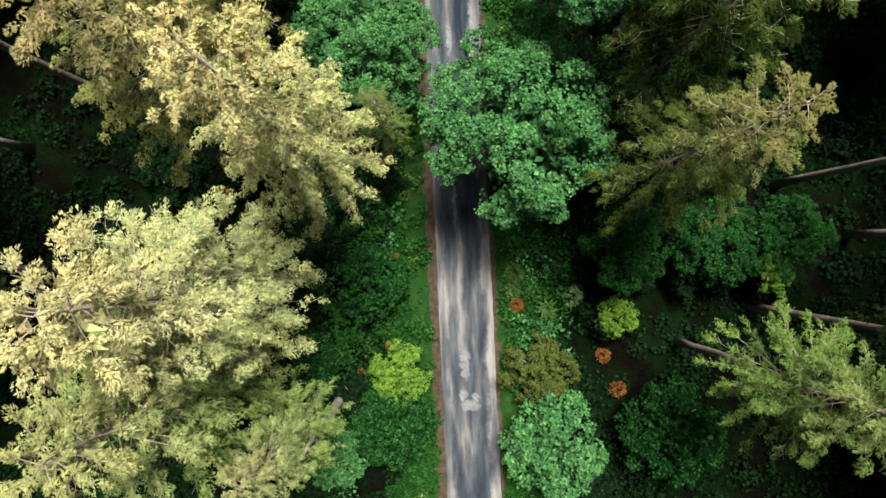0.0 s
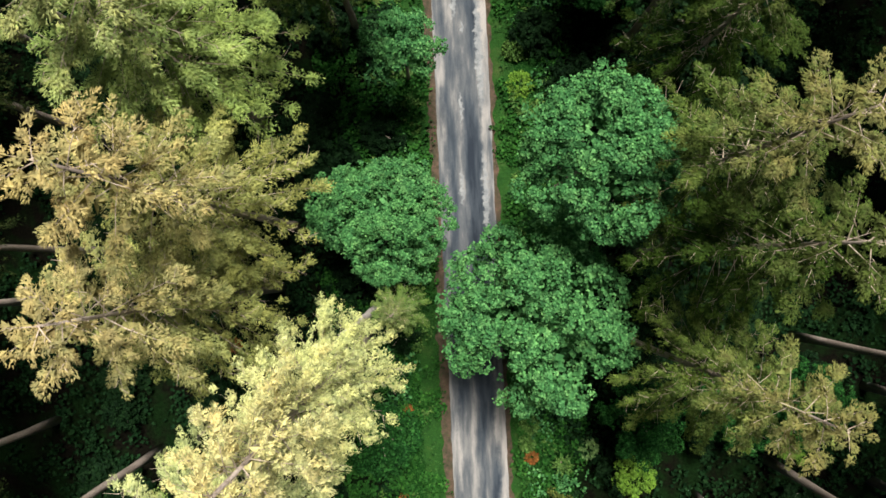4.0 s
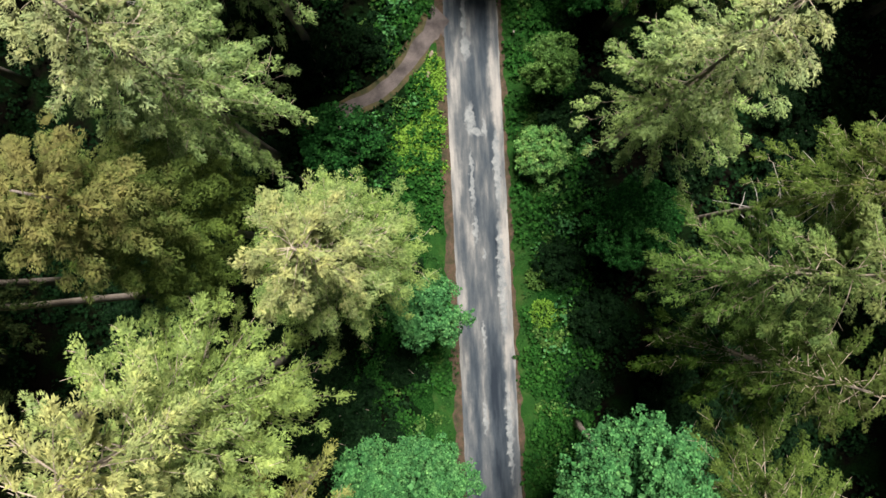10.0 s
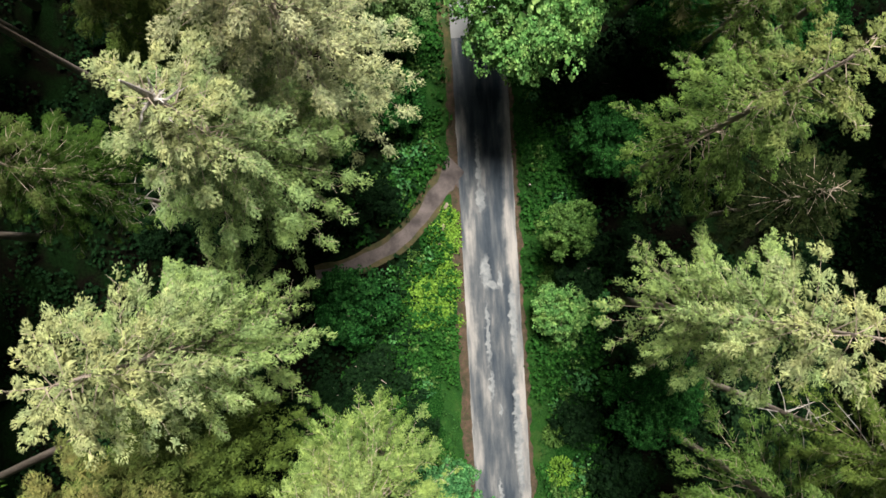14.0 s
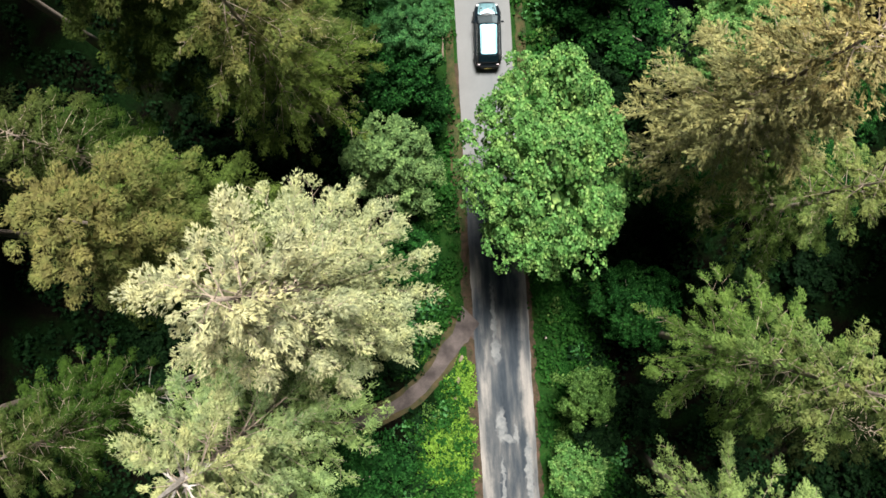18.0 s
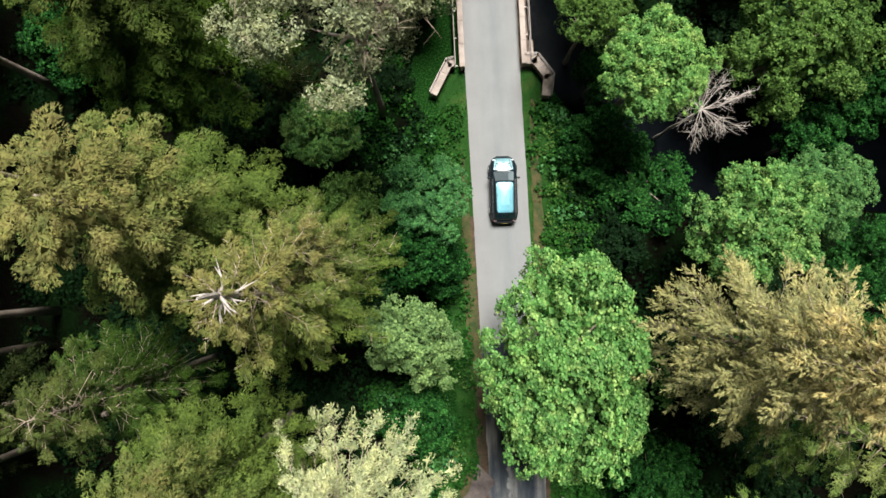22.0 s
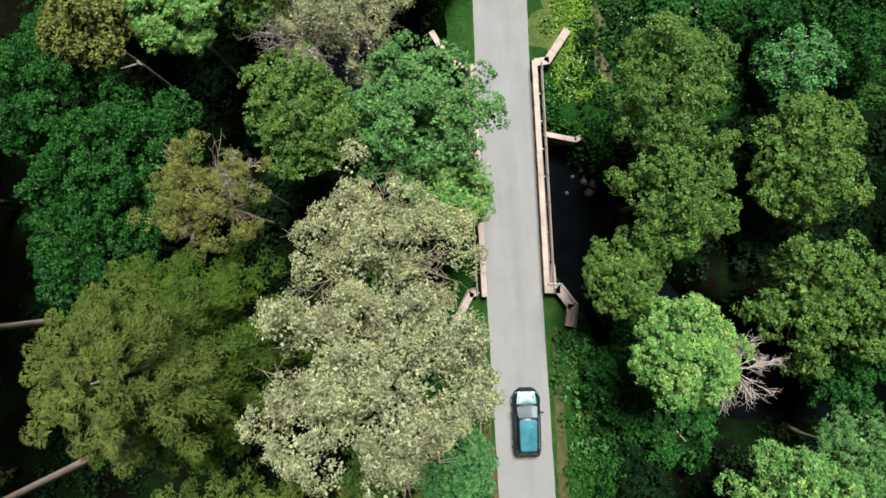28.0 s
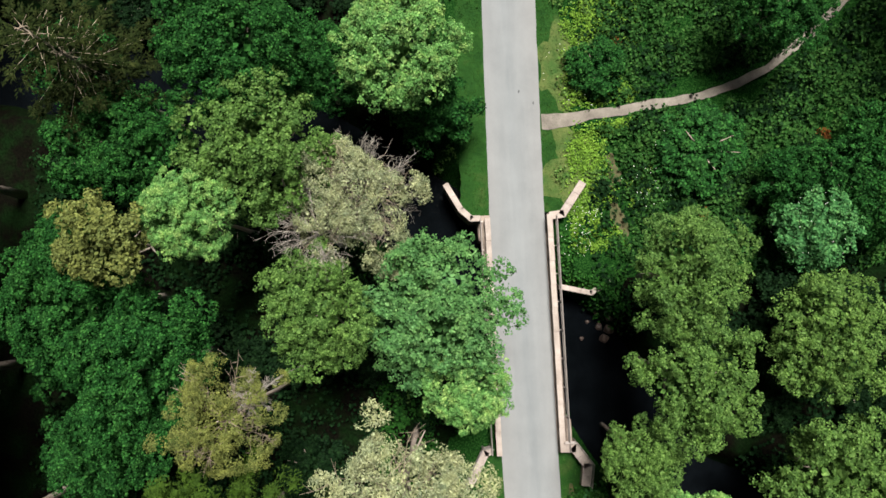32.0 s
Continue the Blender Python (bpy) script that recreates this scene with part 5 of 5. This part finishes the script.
            bmesh.ops.bevel(bm, geom=[e for e in bm.edges if e.calc_face_angle(0) > 1], offset=0.03, segments=2, affect="EDGES")
            part("tyre", bm, TYRE, w, smooth=True)
            bm = bmesh.new()
            bmesh.ops.create_cone(bm, cap_ends=True, segments=16, radius1=0.22, radius2=0.2, depth=0.25, matrix=Matrix.Translation((sx * 0.865, wy, 0.33)) @ Matrix.Rotation(math.pi / 2, 4, "Y"))
            part("rim", bm, ALLOY, w)
    part("rear_bumper", box(bmesh.new(), -0.6, 0.6, -2.38, -2.2, 0.42, 0.62, 0.05), TRIM, c)
    part("front_bumper", box(bmesh.new(), -0.48, 0.48, 2.16, 2.34, 0.35, 0.55, 0.05), TRIM, c)
    part("aerial_fin", loft([[(-0.03, -1.75, 1.57), (0.03, -1.75, 1.57), (0, -1.75, 1.64)], [(-0.02, -1.6, 1.58), (0.02, -1.6, 1.58), (0, -1.6, 1.59)]]), TRIM, c)
    part("rear_plate", box(bmesh.new(), -0.26, 0.26, -2.39, -2.37, 0.46, 0.57), PLATE, c, "plain yellow plate")
    for k in range(2):
        part("wiper", tube(bmesh.new(), [(-0.45 + 0.5 * k, 1.17, 1.1), (0.0 + 0.5 * k, 1.02, 1.19)], (0.012, 0.008), 5), TRIM, c)
    part("bonnet_crease", tube(bmesh.new(), [(0, 1.35, 1.02), (0, 1.75, 0.965), (0, 2.08, 0.855)], (0.012, 0.01, 0.008), 5), BONNET_REFLECTION, c)
    return c


car(1.68, 63.7, -2.0)


# ---- small things ----
DEAD_TWIG = surface("grey_dead_twigs", (0.15, 0.13, 0.11), (0.36, 0.32, 0.28), 1.5, 0.9, 12, 0.4)


def dead_tree(x, y, top, r, label, seed):
    t = tagged(new("dead_tree"), label, "tree", "dead trees by the river")
    t.matrix_world = Matrix.Translation((x, y, float(ground_z(x, y))))
    part("trunk", trunk_mesh(top - r * 0.6, 0.16, 0.3, 7, seed), GREY_WOOD, t, smooth=True)
    bm = bare_twigs(seed, r, 22, 11, 0.026)
    bm.transform(Matrix.Translation((0.2, 0, top - r * 0.8)))
    tagged(part("branchwork", bm, GREY_WOOD if "bleached" in label else DEAD_TWIG, t, "bare twigs"), kind="stuff")
    return t


def snag(x, y, top, r):
    """A broken trunk, its upper end split into shards."""
    t = tagged(new("snag"), "pale broken dead trunk standing among the spruces", "dead tree", "broken trunks")
    t.matrix_world = Matrix.Translation((x, y, float(ground_z(x, y))))
    part("trunk", trunk_mesh(top - 1.2, r, 0.1, 9, int(top)), GREY_WOOD, t, smooth=True)
    rng = random.Random(int(top * 3))
    for k in range(5):
        a = k * 1.26
        c, sn = 0.12 * r * math.cos(a) + 0.1, 0.12 * r * math.sin(a)
        part("shard", tube(bmesh.new(), [(c, sn, top - 1.5), (c * 1.1, sn * 1.3, top - 0.9), (c * 1.3, sn * 1.8, top - rng.uniform(0.0, 0.7))], (r * 0.14, r * 0.1, 0.01), 4), GREY_WOOD, t)
    return t


snag(-5.2, 7.3, 17.9, 0.36)
snag(-7.6, -9.6, 14.5, 0.38)
dead_tree(13.5, 67.3, 11.0, 2.6, "bleached leafless tree leaning over the river", 3)
for k, (x, y, z, r) in enumerate(((-7.3, 89.6, 13, 2.6), (-10.6, 87.4, 12.5, 2.7), (-8.6, 91.6, 12.2, 2.5), (-11.2, 90, 12.3, 2.3), (-13.6, 79.4, 14.4, 1.1))):
    dead_tree(x, y, z, r, "grey dead twigs sticking out among green crowns", 11 + k)


def clump(name, x, y, r, h, tone, label, seed, n=240, blade=0.2):
    rng = np.random.default_rng(seed)
    a, q = rng.uniform(0, 6.283, n), np.sqrt(rng.uniform(0, 1, n))
    P = np.stack([np.cos(a) * q * r, np.sin(a) * q * r, h * (1 - 0.7 * q ** 2) * rng.uniform(0.3, 1, n)], -1)
    U = np.stack([np.cos(a), np.sin(a), rng.uniform(-0.2, 0.8, n)], -1) + rng.normal(0, 0.4, (n, 3))
    L = rng.uniform(0.6, 1.4, n) * blade
    v, f = cards(P, U, rng.normal(0, 0.4, (n, 3)) + np.array([[0, 0, 1.0]]), L, L * 0.25)
    ob = tagged(place(name, mesh_np(name, v, f), TONES[tone]), label, "plant")
    ob.matrix_world = Matrix.Translation((x, y, float(ground_z(x, y))))
    return ob


for k, (x, y, r) in enumerate(((11.0, -7.5, 0.5), (11.9, -9.9, 0.6), (5.05, -3.6, 0.45), (-3.95, -6.1, 0.35), (-15.3, 5.15, 0.5), (-3.4, 0.1, 0.3), (9.6, 100.9, 0.4), (24.1, 93.4, 0.5), (14.8, 88.2, 0.5), (8.3, 99.5, 0.3), (-18.5, 16.5, 0.7), (-6.2, -8.0, 0.35))):
    clump("bracken", x, y, 0.85 * r, 0.6, "rust", "rust-brown withered bracken among green plants", 300 + k)


for k, (x, y, r, tone) in enumerate(((5.5, 22.5, 0.9, "fresh"), (5.9, 20.7, 0.8, "lime"), (5.2, 25.0, 0.7, "lime"), (5.0, -1.4, 0.6, "lime"), (4.8, -2.6, 0.5, "lime"), (6.3, 31.6, 0.8, "bright"), (5.6, 36.0, 0.7, "lime"), (9.0, -3.2, 0.6, "silver"))):
    clump("herb", x, y, r, 0.9, tone, "loose bright green herbs beside the lane", 340 + k, n=420, blade=0.24)


def fern(x, y, r):
    f = tagged(new("fern"), "pale yellow-green fern with spreading fronds", "fern")
    f.matrix_world = Matrix.Translation((x, y, 0))
    for k in range(11):
        rng = np.random.default_rng(700 + k)
        a = 6.283 * k / 11 + rng.uniform(-0.15, 0.15)
        n = 26
        u = np.repeat(np.linspace(0.12, 1, n // 2), 2)
        side = np.tile([-1, 1], n // 2)
        P = np.stack([np.cos(a) * u * r, np.sin(a) * u * r, 0.35 + 0.75 * np.sin(u * 2.2)], -1)
        U = np.stack([np.cos(a) * 0.5 - np.sin(a) * side, np.sin(a) * 0.5 + np.cos(a) * side, np.full(n, -0.1)], -1)
        v, fc = cards(P, U, np.tile([[0, 0, 1.0]], (n, 1)), 0.3 * r * (1.05 - u), np.full(n, 0.045 * r))
        tagged(place("frond", mesh_np("frond", v, fc), TONES["lime"], f), kind="stuff")
    part("root_stock", tube(bmesh.new(), [(0, 0, -0.05), (0, 0, 0.4)], (0.08, 0.05), 6), TWIG, f)
    return f


fern(7.05, -4.0, 0.85)


def log(x, y, length, r, turn, label):
    bm = tube(bmesh.new(), [(-length / 2, 0, r), (-length / 6, 0.04, r), (length / 5, -0.03, r * 1.05), (length / 2, 0.05, r)], (r * 0.9, r, r * 0.95, r * 0.8), 9)
    ob = part("log", bm, TWIG, smooth=True)
    ob.matrix_world = pose(x, y, 0.01, 0, 0, turn)
    return tagged(ob, label, "log")


log(-2.45, 45.0, 0.95, 0.11, -12, "short brown log lying on the grass verge")
log(-1.45, 63.3, 2.0, 0.07, 88, "thin pale log lying along the verge")
for k, (x, y) in enumerate(((-1.45, 41.25), (-1.72, 39.8), (-2.05, 38.7), (-2.8, 37.9))):
    log(x, y, 0.45, 0.13, 70 + 25 * k, "short brown stump log edging the track")


WET_ROCK = surface("wet_rock", (0.035, 0.022, 0.018), (0.16, 0.11, 0.09), 1.5, 0.5, 10, 0.6)


def rock(x, y, z, r, seed, label):
    bm = bmesh.new()
    bmesh.ops.create_icosphere(bm, subdivisions=2, radius=r)
    for v in bm.verts:
        v.co *= 1 + 0.35 * noise.noise(v.co * (1.6 / r) + Vector((seed, 0, 0)))
        v.co.z *= 0.6
    ob = part("rock", bm, WET_ROCK, smooth=True)
    ob.matrix_world = Matrix.Translation((x, y, z))
    return tagged(ob, label, "rock", "rocks in the river")


for k, (x, y, r) in enumerate(((7.55, 80.5, 0.28), (6.7, 80.9, 0.14), (8.15, 81.2, 0.3), (6.2, 79.7, 0.16), (7.85, 79.6, 0.34), (8.3, 80.3, 0.4), (7.3, 81.6, 0.2))):
    rock(x, y, max(-2.6, float(ground_z(x, y))) + 0.05, r, k, "wet rock at the river's edge")

post = tagged(new("marker_post"), "small white marker post on the grass verge", "post")
post.matrix_world = pose(4.42, 42.4, 0, 0, 0, 5)
part("shaft", box(bmesh.new(), -0.05, 0.05, -0.05, 0.05, -0.1, 0.62, 0.012), STONE, post)
part("cap", box(bmesh.new(), -0.06, 0.06, -0.06, 0.06, 0.62, 0.68, 0.012), STONE, post)
post = tagged(new("marker_post"), "weathered pale stone slab standing beside the lane", "stone")
post.matrix_world = pose(-1.42, 64.9, 0, 4, 0, 0)
part("shaft", box(bmesh.new(), -0.16, 0.16, -0.36, 0.36, -0.1, 0.5, 0.05), STONE, post)
part("cap", box(bmesh.new(), -0.12, 0.13, -0.3, 0.32, 0.5, 0.6, 0.04), STONE, post)

TAR = surface("tar_stain", (0.04, 0.04, 0.042), (0.10, 0.10, 0.10), 3.0, 0.6, 30, 0.2)
for k, (x, y) in enumerate(((2.38, 65.8), (2.34, 64.6), (2.37, 64.0), (2.2, 63.25), (2.43, 97.8), (3.4, 96.9), (2.4, 64.9))):
    blob("tar_spot", x, y, 0.07, 0.11, 0.075, TAR, "small dark tar spot on light asphalt", 40 + k, "stain")
for x, y, rx, ry in ((8.3, 91.6, 0.9, 1.1), (9.0, 88.8, 0.8, 1.9), (13.2, 90.8, 0.5, 0.5), (15.0, 88.3, 0.4, 0.6)):
    blob("bare_earth", x, y, rx, ry, 0.03, WORN_EARTH, "patch of bare trodden brown earth", int(x * 3), "ground")
LAWN = surface("clearing_grass", (0.030, 0.075, 0.012), (0.095, 0.115, 0.030), 0.9, 0.95, 14, 0.8)
for x, y, rx, ry in ((6.0, 92.0, 2.0, 2.9), (5.5, 99.6, 1.6, 2.8)):
    blob("grass_patch", x, y, rx, ry, 0.03, LAWN, "patch of short green grass by the lane", int(abs(x) * 5), "verge")

# white flowers
PETAL = plain("white_petals", (0.75, 0.75, 0.68), 0.6)


def blossoms(name, boxes, n, label, seed):
    rng = np.random.default_rng(seed)
    out = []
    for x, y, z, r, h in boxes:
        u = unit(rng.normal(0, 1, (n, 3)) + np.array([[0, 0, 0.8]]))
        C = np.array([[x, y, z]]) + u * np.array([[r, r, h]])
        for k in range(4):
            out.append(cards(C, np.stack([np.full(n, math.cos(k * 1.57)), np.full(n, math.sin(k * 1.57)), np.full(n, 0.2)], -1) + rng.normal(0, 0.2, (n, 3)), np.tile([[0, 0, 1.0]], (n, 1)), rng.uniform(0.02, 0.04, n), np.full(n, 0.014)))
    v, f = join(out)
    return tagged(place(name, mesh_np(name, v, f), PETAL), label, "flowers", kind="stuff")


blossoms("elder_blossom", ((20.8, 86.6, 2.9, 2.5, 2.2),), 70, "flat white elder flower heads on a green shrub", 5)
blossoms("weed_flowers", ((5.6, 86.8, 0.1, 1.3, 0.9), (6.6, 88.4, 0.1, 1.2, 0.9), (11.0, 90.5, 0.1, 2.2, 0.9), (7.0, 98.8, 0.1, 2.8, 0.8), (12.5, 93.0, 0.1, 2.2, 0.8), (-8.3, -12.0, 1.0, 1.2, 1.6)), 46, "small white flowers among green weeds", 6)
